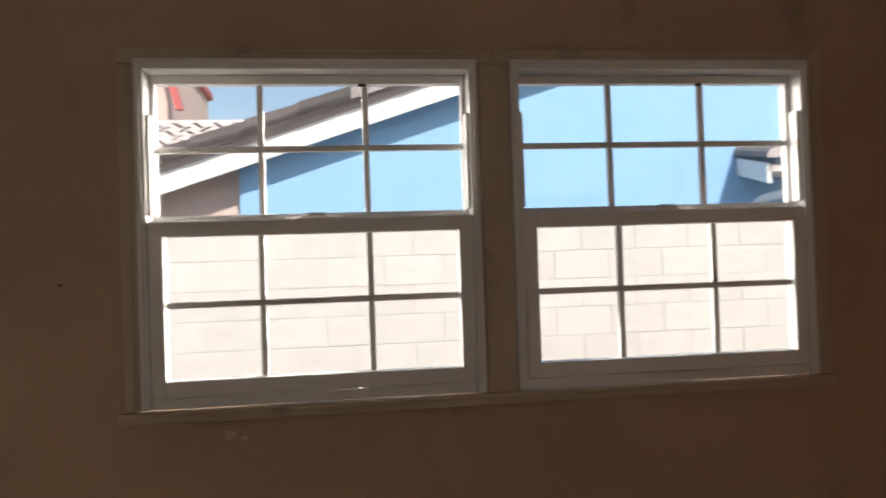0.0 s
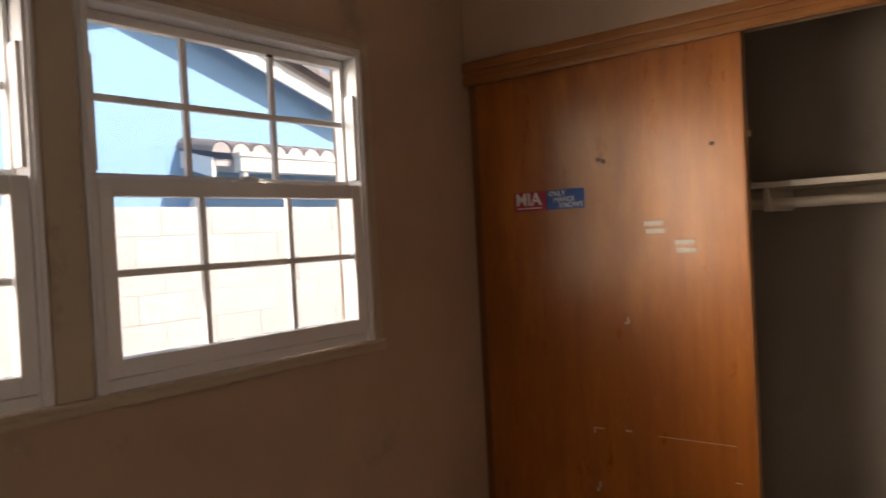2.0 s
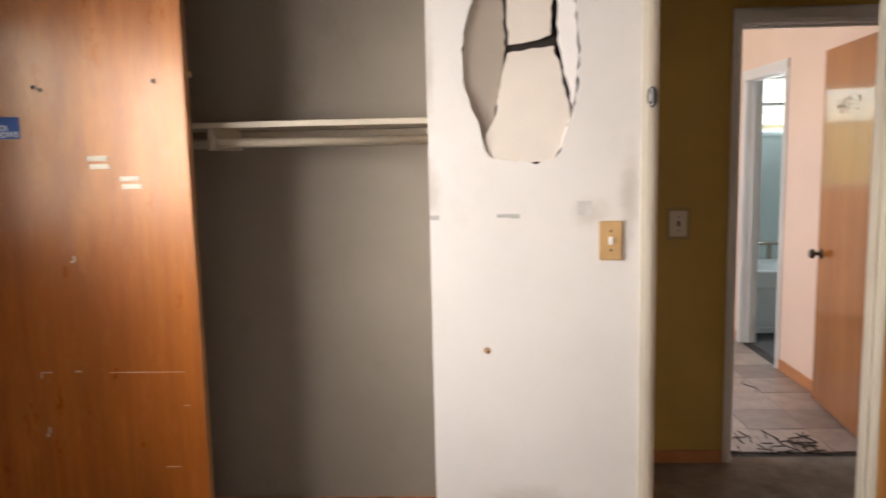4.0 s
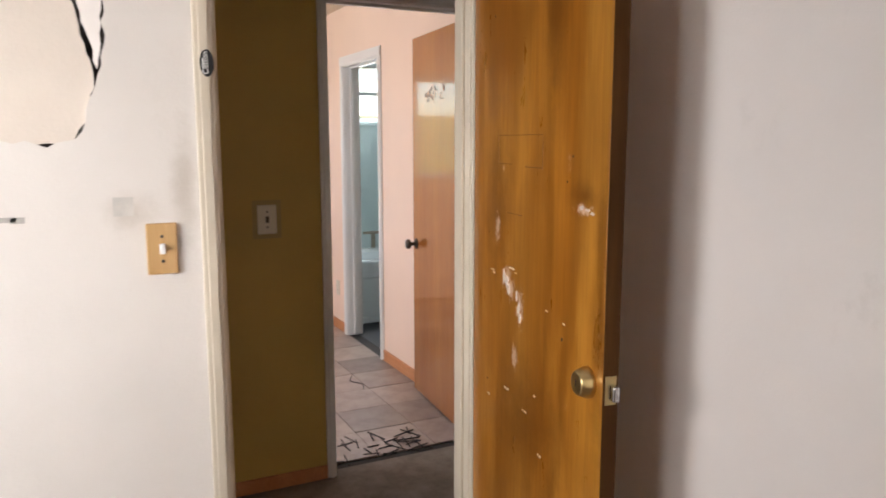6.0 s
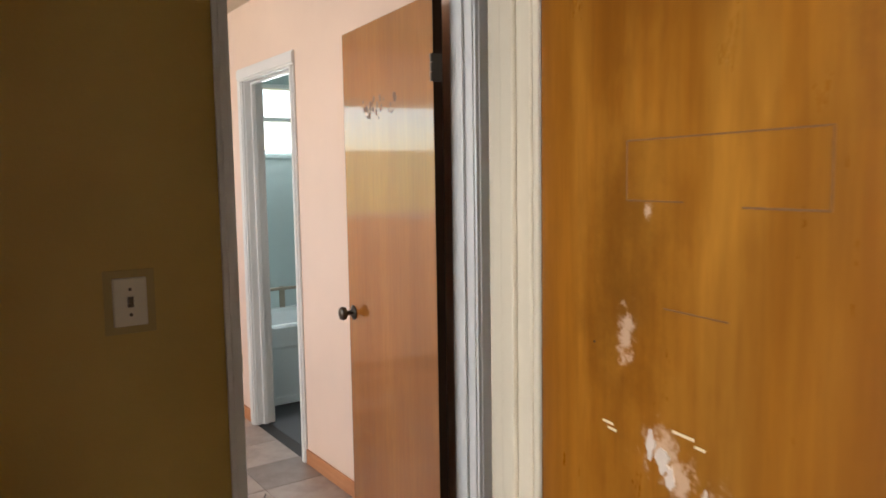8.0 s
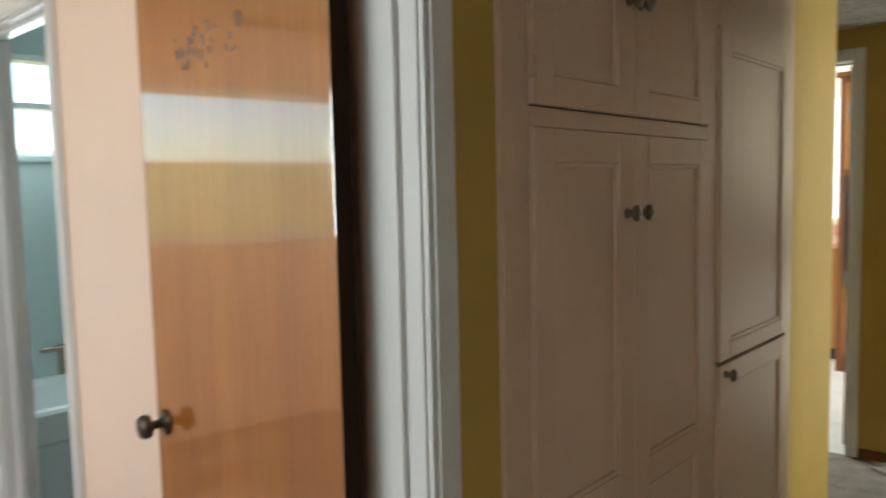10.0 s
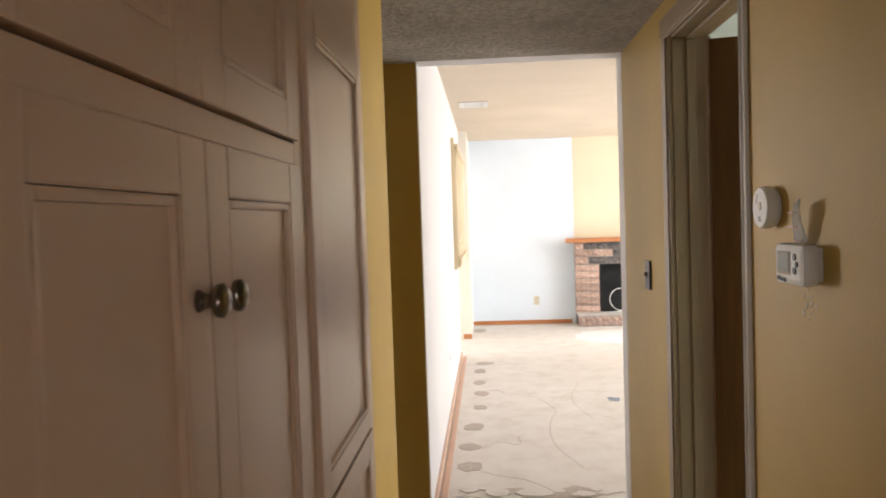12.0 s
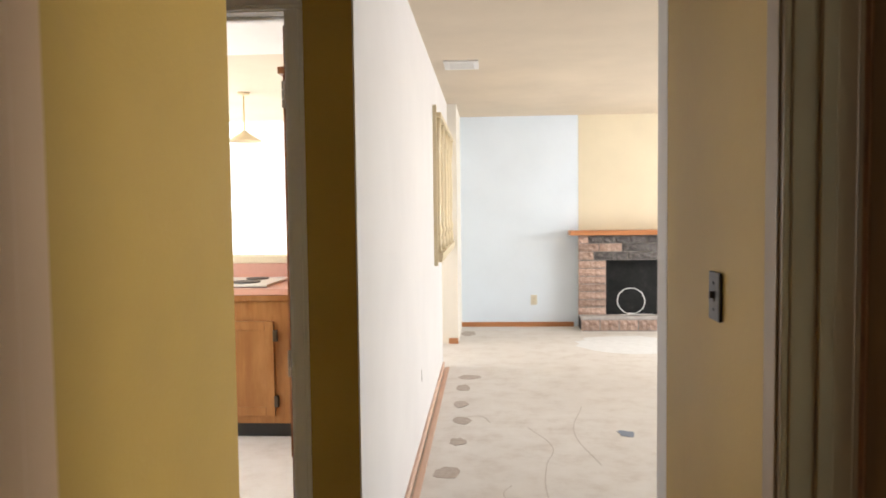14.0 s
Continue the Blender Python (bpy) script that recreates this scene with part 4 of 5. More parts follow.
bm = bmesh.new()
lathe(bm, [(0.010, -0.001), (0.012, 0.0012), (0.006, 0.0016)], (E_WALL, 0.126, 0.845), '-x', 10)
part("nail_hole", bm, plain("exposed brown board", (0.42, 0.24, 0.12), 0.8), marks, "ragged brown nail hole")
part("hole_core", boxes(((E_WALL - 0.0025, 0.118, 0.834), (E_WALL, 0.126, 0.846)), bevel=0.001), PENCIL, marks)
north_marks = thing("wall_marks", "pale paint chips and a brown nail spot on the cream wall", "wall marks")
rnd = random.Random(14)
for x, z, r, m in ((-0.199, 1.085, 0.016, PALE_SCUFF), (-0.159, 1.073, 0.009, PALE_SCUFF), (-0.636, 1.517, 0.007, PENCIL_FAINT)):
    bm = bmesh.new()
    f = bm.faces.new([bm.verts.new((x + 1.5 * r * rnd.uniform(0.5, 1) * math.cos(a), N_WALL - 0.001, z + r * rnd.uniform(0.5, 1) * math.sin(a))) for a in (2 * math.pi * k / 11 for k in range(11))])
    for v in bmesh.ops.extrude_face_region(bm, geom=[f])["geom"]:
        if isinstance(v, bmesh.types.BMVert):
            v.co.y += 0.002
    part("chip", bm, m, north_marks)
oval = thing("oval_sticker", "small black oval sticker with white writing on the door casing", "sticker", pose(E_WALL - 0.0185, -0.403, 1.662))
bm = bmesh.new()
cyl(bm, (0, 0, 0), 0.033, 0.001, 'x', seg=28)
bmesh.ops.scale(bm, vec=(1, 0.52, 1.0), verts=bm.verts)
part("disc", bm, plain("matte black vinyl", (0.012, 0.012, 0.013), 0.8), oval)
lettering("lettering", "Cotton", 0.0185, Matrix.Translation((-0.0008, -0.002, -0.027)) @ Matrix.Rotation(radians(-90), 4, 'Z') @ Matrix.Rotation(radians(90), 4, 'X') @ Matrix.Rotation(radians(90), 4, 'Z'), WHITE_INK, oval)
part("small_print", boxes(((-0.0012, 0.008, -0.014), (-0.0006, 0.011, 0.012))), WHITE_INK, oval)

# ---- doors ----


def slab_door(name, label, m, wide, high, face, edge, thick=0.036):
    """A flush door: hinge line at the origin, the leaf along local +x, its front towards +y."""
    root = thing(name, label, "door", m)
    part("leaf", boxes(((0.002, -thick, 0.012), (wide - 0.002, 0, high)), bevel=0.002), face, root)
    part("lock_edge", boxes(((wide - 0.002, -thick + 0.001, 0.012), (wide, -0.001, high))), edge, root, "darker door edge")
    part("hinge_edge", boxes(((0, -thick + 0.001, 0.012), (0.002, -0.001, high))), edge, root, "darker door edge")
    return root


def hinge_leaf(parent, x, y, z, material=HINGE):
    bm = boxes(((x - 0.004, y - 0.03, z - 0.045), (x, y + 0.004, z + 0.045)), bevel=0.001)
    for k in range(3):
        cyl(bm, (x, y + 0.006, z - 0.03 + 0.03 * k), 0.006, 0.027, 'z', seg=10)
    part("hinge", bm, material, parent, "butt hinge")


door = slab_door("bedroom_door", "amber birch veneer door standing open, scratched and scuffed", pose(2.160, -1.192, 0, 0, 0, 170.2), 0.80, 2.035, DOOR_AMBER, DOOR_DARK)
# with the leaf turned, the seen face is the one towards local -y
FACE = -0.0362


def on_leaf(bm, x0, x1, z0, z1, deep=0.0012, bevel=0.0):
    return addbox(bm, (x0, FACE - deep, z0), (x1, FACE + 0.001, z1), bevel)


# pencilled rectangle
bm = bmesh.new()
for x0, x1, z0, z1 in ((0.199, 0.489, 1.486, 1.488), (0.199, 0.300, 1.412, 1.414), (0.385, 0.489, 1.408, 1.4105), (0.199, 0.201, 1.413, 1.487), (0.487, 0.489, 1.409, 1.487), (0.27, 0.37, 1.285, 1.287)):
    on_leaf(bm, x0, x1, z0, z1, 0.0006)
part("pencil_line", bm, PENCIL_FAINT, door, "dark outline left by a sign")
bm = bmesh.new()
for x, z, r in ((0.17, 1.80, 0.006), (0.62, 1.845, 0.006), (0.645, 1.44, 0.005), (0.62, 1.385, 0.004), (0.13, 0.79, 0.006), (0.135, 1.22, 0.003), (0.67, 0.96, 0.006), (0.61, 1.03, 0.007)):
    cyl(bm, (x, FACE, z), r * 0.62, 0.002, 'y', seg=8)
part("screw_hole", bm, PENCIL, door, "old screw holes")
rnd = random.Random(5)
bm = bmesh.new()


def chip(bm, x, z, w, h):
    deep = 0.0006 + 0.0012 * rnd.random()
    vs = [bm.verts.new((x + w * math.cos(a) * rnd.uniform(0.45, 1.1), FACE - deep, z + h * math.sin(a) * rnd.uniform(0.5, 1.1))) for a in (2 * math.pi * k / 13 for k in range(13))]
    f = bm.faces.new(vs)
    ext = bmesh.ops.extrude_face_region(bm, geom=[f])
    for v in ext["geom"]:
        if isinstance(v, bmesh.types.BMVert):
            v.co.y += 0.0022


for x, z, w, h in ((0.250, 1.112, 0.010, 0.020), (0.272, 1.098, 0.014, 0.018), (0.286, 1.084, 0.009, 0.020), (0.342, 1.074, 0.007, 0.016), (0.356, 1.046, 0.009, 0.020),
                   (0.367, 1.022, 0.009, 0.013), (0.690, 1.334, 0.010, 0.005), (0.716, 1.331, 0.012, 0.004), (0.736, 1.326, 0.010, 0.004)):
    chip(bm, x, z, w, h)
part("paint_chip", bm, PALE_SCUFF, door, "pale chipped patches")
bm = bmesh.new()
for x, z, w, h in ((0.145, 1.03, 0.022, 0.003), (0.155, 1.023, 0.018, 0.003), (0.275, 1.055, 0.035, 0.0035), (0.31, 1.048, 0.016, 0.003), (0.50, 0.99, 0.014, 0.004), (0.59, 0.98, 0.01, 0.004), (0.25, 0.72, 0.03, 0.003), (0.37, 0.70, 0.03, 0.003), (0.47, 0.62, 0.02, 0.003), (0.12, 0.66, 0.02, 0.003), (0.44, 0.76, 0.012, 0.004)):
    on_leaf(bm, x * 1.03 + 0.005, x * 1.03 + 0.005 + w, z + 0.085, z + h + 0.085, 0.0008)
part("scratch", bm, BARE, door, "pale scratches")
bolt = part("deadbolt", lathe(bmesh.new(), [(0.034, 0), (0.034, 0.006), (0.026, 0.026), (0.024, 0.028), (0.02, 0.028)], (0.738, FACE, 0.972), '-y', 28), BRASS, door, "brass deadbolt lock", True)
part("keyhole", boxes(((0.7365, FACE - 0.0293, 0.964), (0.7395, FACE - 0.027, 0.98))), PENCIL, bolt)
part("latch_plate", boxes(((0.799, -0.031, 0.942), (0.8018, -0.006, 1.002)), bevel=0.001), BRASS, door, "brass latch plate")
part("latch_bolt", boxes(((0.801, -0.026, 0.955), (0.827, -0.012, 0.987)), bevel=0.004), CHROME, door, "steel deadbolt tongue")
for z in (0.25, 1.80):
    hinge_leaf(door, 0.0, -0.004, z)

pink_door = slab_door("pink_room_door", "glossy tan mahogany door standing open beside the pink wall", pose(3.352, -1.765, 0, 0, 0, -5.4), 0.785, 2.035, DOOR_TAN, EDGE_GAP_SHADE)
knob = part("door_knob", lathe(bmesh.new(), [(0.03, 0), (0.031, 0.004), (0.02, 0.010), (0.011, 0.014), (0.010, 0.032), (0.026, 0.040), (0.029, 0.052), (0.024, 0.062), (0.01, 0.065)], (0.73, 0.0, 0.886), 'y', 24), DARK_METAL, pink_door, "tarnished dark door knob", True)
bm = bmesh.new()
rnd = random.Random(9)
for k in range(34):
    x, z = rnd.uniform(0.26, 0.58), rnd.uniform(1.69, 1.76) + 0.02 * math.sin(k)
    lathe(bm, [(rnd.uniform(0.006, 0.016), 0), (0.004, 0.0012)], (x, -0.0002, z), 'y', 7)
part("glue_residue", bm, plain("brown adhesive residue", (0.22, 0.12, 0.07), 0.7), pink_door, "brown adhesive blots")
for z in (0.24, 1.80):
    hinge_leaf(pink_door, 0.0, 0.0, z, DARK_METAL)

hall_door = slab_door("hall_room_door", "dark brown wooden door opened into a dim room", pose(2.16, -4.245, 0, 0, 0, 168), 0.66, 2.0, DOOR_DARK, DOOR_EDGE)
hinge_leaf(hall_door, 0.0, 0.0, 1.80)
hinge_leaf(hall_door, 0.0, 0.0, 0.28)

kitchen_door = slab_door("kitchen_door", "dark brown door swung open into the kitchen", pose(3.468, -5.292, 0, 0, 0, -90), 0.74, 2.0, DOOR_DARK, DOOR_EDGE)
hinge_leaf(kitchen_door, 0.0, -0.004, 1.78)
hinge_leaf(kitchen_door, 0.0, -0.004, 0.9)

# ---- hall: built-in linen cabinet ----
linen = thing("linen_cabinet", "built-in beige painted linen cabinet with panelled doors", "cabinet")
CX = HALL_E - 0.012
fr = [((CX, -2.10, 0), (CX + 0.03, -2.022, HALL_TOP)), ((CX, -2.945, 0), (CX + 0.03, -2.88, HALL_TOP)), ((CX, -3.565, 0), (CX + 0.03, -3.508, HALL_TOP)), ((CX, -2.88, 1.527), (CX + 0.03, -2.10, 1.562)),
      ((CX, -2.88, 0), (CX + 0.03, -2.10, 0.12)), ((CX, -2.88, 2.12), (CX + 0.03, -2.10, HALL_TOP)), ((CX, -3.508, 0), (CX + 0.03, -2.945, 0.12)), ((CX, -3.508, 1.826), (CX + 0.03, -2.945, HALL_TOP))]
part("face_frame", boxes(*fr, bevel=0.002), CUPBOARD, linen)
part("carcass", boxes(((CX + 0.03, -3.565, 0), (3.29, -2.022, HALL_TOP))), plain("dark cabinet inside", (0.08, 0.06, 0.05), 0.8), linen, "dark inside of the cabinet")


def panel_door(name, y0, y1, z0, z1, panels, knob_at=None, hinges=(), parent=linen, material=CUPBOARD, face=CX, metal=KNOB):
    """A cabinet door with recessed panels, facing west. panels: heights of the panels."""
    f0, f1 = face - 0.010, face + 0.010
    s = 0.066
    d = part(name, boxes(((f0 + 0.008, y0 + 0.001, z0 + 0.001), (f1, y1 - 0.001, z1 - 0.001))), material, parent)
    for a, b in ((y0, y0 + s), (y1 - s, y1)):
        part("stile", boxes(((f0, a, z0), (f1 - 0.002, b, z1)), bevel=0.003), material, d)
    zs = [z0] + [v for p in panels for v in p] + [z1]
    for a, b in zip(zs[0::2], zs[1::2]):
        part("rail", boxes(((f0, y0 + s, a), (f1 - 0.002, y1 - s, b)), bevel=0.003), material, d)
    for a, b in panels:
        p, q = y0 + s, y1 - s
        part("moulding", boxes(((f0 + 0.001, p, a), (f0 + 0.012, p + 0.011, b)), ((f0 + 0.001, q - 0.011, a), (f0 + 0.012, q, b)), ((f0 + 0.001, p + 0.011, a), (f0 + 0.012, q - 0.011, a + 0.011)), ((f0 + 0.001, p + 0.011, b - 0.011), (f0 + 0.012, q - 0.011, b)), bevel=0.004), material, d)
    if knob_at:
        part("knob", lathe(bmesh.new(), [(0.012, 0), (0.008, 0.006), (0.007, 0.014), (0.017, 0.019), (0.018, 0.025), (0.012, 0.030), (0.004, 0.031)], (f0, *knob_at), '-x', 20), metal, d, "small round metal knob", True)
    for y, z in hinges:
        bm = boxes(((f0 - 0.003, y - 0.012, z - 0.03), (f0, y + 0.012, z + 0.03)), bevel=0.001)
        for k in range(3):
            cyl(bm, (f0 - 0.004, y, z - 0.02 + 0.02 * k), 0.005, 0.017, 'z', seg=10)
        part("hinge", bm, material, d, "painted hinge")
    return d


panel_door("door", -2.473, -2.102, 1.5645, 2.115, [(1.62, 2.05)], (-2.447, 1.80), [(-2.098, 1.64)])
panel_door("door", -2.876, -2.4745, 1.5645, 2.115, [(1.62, 2.05)], (-2.500, 1.80))
panel_door("door", -2.473, -2.102, 0.125, 1.525, [(0.19, 0.735), (0.80, 1.464)], (-2.440, 1.358), [(-2.098, 1.42), (-2.098, 0.3)])
panel_door("door", -2.876, -2.4745, 0.125, 1.525, [(0.19, 0.735), (0.80, 1.464)], (-2.495, 1.358))
panel_door("door", -3.504, -2.95, 0.938, 1.822, [(0.985, 1.765)])
panel_door("door", -3.504, -2.95, 0.125, 0.928, [(0.19, 0.87)], (-2.985, 0.90))

# ---- hall: detector, thermostat, paper ----
smoke = thing("smoke_detector", "round white smoke alarm on the ochre wall", "smoke alarm", pose(HALL_W, -3.395, 1.437) @ Matrix.Diagonal((0.68, 0.85, 0.85, 1)))
part("base", lathe(bmesh.new(), [(0.048, 0), (0.048, 0.012)], (0, 0, 0), 'x', 36), WHITE_PLASTIC, smoke, "", True)
body = part("housing", lathe(bmesh.new(), [(0.054, 0.012), (0.055, 0.016), (0.055, 0.042), (0.051, 0.048), (0.03, 0.049)], (0, 0, 0), 'x', 40), WHITE_PLASTIC, smoke)
part("test_button", lathe(bmesh.new(), [(0.011, 0.048), (0.010, 0.0515)], (0, 0.004, 0.004), 'x', 20), IVORY, smoke, "test button")
part("label_window", boxes(((0.0485, -0.008, -0.036), (0.0498, 0.010, -0.022))), GREY_LCD, smoke, "small dark window")
for k in range(5):
    part("vent_slot", boxes(((0.0487, -0.028 + 0.002 * k, 0.012 + 0.005 * k), (0.0496, -0.016 + 0.002 * k, 0.0145 + 0.005 * k))), GREY_LCD, smoke)
thermo = thing("thermostat", "white digital thermostat with grey display on the ochre wall", "thermostat", pose(HALL_W, -3.214, 1.322))
part("base", boxes(((0, -0.055, -0.032), (0.012, 0.055, 0.034)), bevel=0.004), WHITE_PLASTIC, thermo)
part("housing", boxes(((0.012, -0.068, -0.041), (0.045, 0.068, 0.041)), bevel=0.012), WHITE_PLASTIC, thermo)
part("bezel", boxes(((0.0445, -0.050, -0.020), (0.0462, 0.012, 0.026)), bevel=0.001), GREY_SMUDGE, thermo)
part("display", boxes(((0.046, -0.044, -0.014), (0.0472, 0.006, 0.022)), bevel=0.0004), GREY_LCD, thermo, "grey LCD display")
for y, z, r in ((0.032, 0.016, 0.0075), (0.042, 0.002, 0.006), (0.032, -0.011, 0.0075), (-0.046, -0.029, 0.005), (-0.032, -0.030, 0.005), (-0.016, -0.031, 0.005)):
    part("button", lathe(bmesh.new(), [(r, 0.0445), (r * 0.9, 0.0475)], (0, y, z), 'x', 14), BLACK, thermo, "dark button")
slip = thing("paper_slip", "folded printed paper slip tucked behind the thermostat", "paper")
bm = bmesh.new()
grid = []
for k in range(7):
    u = k / 6
    grid.append([bm.verts.new((HALL_W + 0.012 + 0.020 * math.sin(u * 1.9) * (0.5 + 0.5 * s), -3.257 + 0.060 * s + 0.012 * u, 1.352 + 0.085 * u + 0.016 * s)) for s in (0, 0.5, 1)])
for a, b in zip(grid, grid[1:]):
    for j in (0, 1):
        bm.faces.new((a[j], a[j + 1], b[j + 1], b[j]))
got = bmesh.ops.solidify(bm, geom=list(bm.faces), thickness=0.0006)
part("sheet", bm, WHITE_INK, slip, "", True)
for k in (1, 3, 5):
    u = k / 6
    part("print_line", boxes(((HALL_W + 0.014 + 0.020 * math.sin(u * 1.9), -3.250 + 0.012 * u, 1.352 + 0.085 * u), (HALL_W + 0.016 + 0.020 * math.sin(u * 1.9), -3.207 + 0.012 * u, 1.355 + 0.085 * u))), FAINT_RED, slip, "faint red line")
patch = thing("plaster_scar", "bare plaster scar under the thermostat", "wall marks")
rnd = random.Random(3)
scar_paint = paint("chipped bare plaster", (0.62, 0.50, 0.30), 0.8, 0.85, 60, 0.2)
for k in range(12):
    u = rnd.random()
    y, z, r = -3.235 + rnd.gauss(0, 0.011 * (1.6 - u)), 1.272 - 0.07 * u, rnd.uniform(0.003, 0.008)
    part("chip", lathe(bmesh.new(), [(r, 0), (r * 0.8, 0.0006 + 0.00005 * k)], (HALL_W, y, z), 'x', rnd.choice((5, 6, 7))), scar_paint, patch)

# ---- hall floor: lifted tile glue and debris by the living room ----
bm = bmesh.new()
rnd = random.Random(21)
random.seed(21)
for k in range(20):
    x, y, r = rnd.uniform(2.30, 3.2), rnd.uniform(-5.55, -5.0), rnd.uniform(0.02, 0.08)
    blob(bm, (x, y), r * 1.5, r, 0.001, 9, 0.3, 0.002 + 0.00011 * k)
solid("threshold_glue", bm, GLUE, "ragged brown glue and leveller remains on the slab", "floor stain", kind="stuff")
bm = bmesh.new()
for k in range(34):
    x, y, r = rnd.uniform(2.30, 3.2), rnd.uniform(-5.60, -4.98), rnd.uniform(0.02, 0.07)
    blob(bm, (x, y), r * 1.4, r, 0.0035, 9, 0.3, 0.002 + 0.00011 * k)
solid("leveller_crumbs", bm, SLAB, "pale crumbled leveller at the hall's end", "debris", kind="stuff")

# ---- living room floor ----
for x, y, rx, ry in ((3.035, -5.40, 0.07, 0.09), (3.05, -5.95, 0.075, 0.085), (3.06, -6.32, 0.07, 0.08), (3.04, -6.77, 0.075, 0.09), (3.00, -7.30, 0.05, 0.07), (2.99, -7.75, 0.06, 0.09), (3.015, -8.16, 0.055, 0.09), (3.01, -8.65, 0.06, 0.10), (2.97, -9.02, 0.09, 0.08), (3.03, -11.2, 0.08, 0.15)):
    solid("glue_spot", blob(bmesh.new(), (x, y), rx, ry, 0.0008, 14, 0.16, 0.002), GLUE, "roundish brown glue spot on the slab", "floor stain", "glue spots along the wall")
# Window glare on the slab, painted as a pale patch.
solid("floor_glare", blob(bmesh.new(), (1.35, -10.55), 0.55, 0.5, 0.0008, 26, 0.12, 0.0015), PALE_PATCH, "pale patch painted as window glare before the hearth", "floor stain")
solid("paint_spot", blob(bmesh.new(), (1.962, -7.48), 0.05, 0.07, 0.0008, 12, 0.35, 0.0015), BLUE_SPOT, "blue-grey paint drip on the slab", "floor stain")


def floor_line(points, wide=0.006):
    ob = tube("slab_crack", [(x, y, 0.0006) for x, y in points], wide / 2, CRACK)
    ob.scale.z = 0.35
    return tagged(ob, "thin brown crack or glue line on the slab", "crack", "cracks in the slab")


floor_line([(2.98, -6.3), (2.85, -6.42), (2.76, -6.36), (2.74, -6.52), (2.70, -6.6)])
floor_line([(2.40, -5.9), (2.52, -6.35), (2.50, -6.9), (2.44, -7.2), (2.56, -7.6)])
floor_line([(2.20, -6.9), (2.28, -7.5), (2.16, -8.1)])
floor_line([(3.0, -7.8), (2.88, -7.86), (2.8, -7.7)], 0.008)
floor_line([(3.0, -5.9), (2.9, -5.80), (2.76, -5.74), (2.6, -5.55)])

# ---- living room: ceiling vent, outlets, divider ----
vent = thing("ceiling_vent", "white rectangular ceiling air vent", "vent", pose(2.995, -8.52, LIV_TOP))
part("frame", boxes(((-0.13, -0.155, -0.012), (0.13, -0.115, 0)), ((-0.13, 0.115, -0.012), (0.13, 0.155, 0)), ((-0.13, -0.115, -0.012), (-0.09, 0.115, 0)), ((0.09, -0.115, -0.012), (0.13, 0.115, 0)), bevel=0.003), TRIM_WHITE, vent)
for k in range(9):
    part("slat", boxes(((-0.09, -0.112 + 0.025 * k, -0.009), (0.09, -0.096 + 0.025 * k, -0.004))), TRIM_WHITE, vent)
part("backing", boxes(((-0.1, -0.12, -0.003), (0.1, 0.12, -0.0005))), GREY_SMUDGE, vent)


def outlet(label, m):
    root = thing("wall_outlet", label, "outlet", m)
    part("plate", boxes(((-0.036, 0, -0.058), (0.036, 0.006, 0.058)), bevel=0.003), IVORY, root)
    for z in (0.02, -0.02):
        part("socket", boxes(((-0.016, 0.005, z - 0.013), (0.016, 0.0075, z + 0.013)), bevel=0.002), IVORY, root)
        part("slots", boxes(((-0.008, 0.007, z - 0.004), (-0.005, 0.008, z + 0.006)), ((0.005, 0.007, z - 0.004), (0.008, 0.008, z + 0.006))), PENCIL, root)
    return root


outlet("ivory wall outlet above the baseboard", pose(2.262, LIV_S, 0.318))
outlet("ivory wall outlet on the pink wall", pose(5.72, PINK_S, 0.33))
solid("wall_crack", boxes(((LIV_E - 0.0015, -7.305, 0.37), (LIV_E + 0.001, -7.297, 0.44))), PENCIL, "short dark slot in the white wall", "wall marks")

divider = thing("spindle_screen", "buff wooden screen of turned spindles set in the pass-through", "spindle screen")
part("rail", boxes(((3.145, -10.575, 1.03), (LIV_E + 0.05, -8.50, 1.075)), ((3.155, -10.575, 1.0), (LIV_E, -8.52, 1.03)), bevel=0.005), BUFF, divider)
part("rail", boxes(((3.15, -10.575, 2.10), (LIV_E + 0.05, -8.50, 2.135)), bevel=0.005), BUFF, divider)
part("post", boxes(((LIV_E - 0.03, -8.525, 0.975), (LIV_E, -8.49, 2.19)), bevel=0.003), BUFF, divider)
prof = [(0.024, 0), (0.024, 0.10), (0.014, 0.115), (0.022, 0.14), (0.026, 0.17), (0.017, 0.20), (0.013, 0.24), (0.019, 0.42), (0.021, 0.56), (0.016, 0.74), (0.013, 0.80), (0.022, 0.825), (0.014, 0.85), (0.026, 0.88), (0.026, 1.025)]
for k in range(5):
    part("spindle", lathe(bmesh.new(), prof, (3.182, -8.58 - 0.48 * k, 1.075), 'z', 14), BUFF, divider, "", True)

solid("ceiling_patch", blob(bmesh.new(), (2.97, -6.36), 0.24, 0.25, LIV_TOP - 0.003, 30, 0.06, 0.0025), PALE_PATCH, "white plaster patch on the tan ceiling", "ceiling patch")

# ---- fireplace ----
fire = thing("fireplace", "split-face pink brick fireplace, soot-blackened, with an orange wooden mantel", "fireplace")
FX0, FX1, FY = -0.55, 1.768, -11.456
part("core", boxes(((FX0 + 0.03, LIV_S + 0.006, 0.0), (-0.232, FY - 0.03, 1.08)), ((1.45, LIV_S + 0.006, 0.0), (FX1 - 0.03, FY - 0.03, 1.08)), ((-0.232, LIV_S + 0.006, 0.80), (1.45, FY - 0.03, 1.08)),
                   ((FX0 - 0.02, LIV_S + 0.006, 0), (FX1 - 0.03, -11.33, 0.135))), MORTAR, fire, "grey mortar")
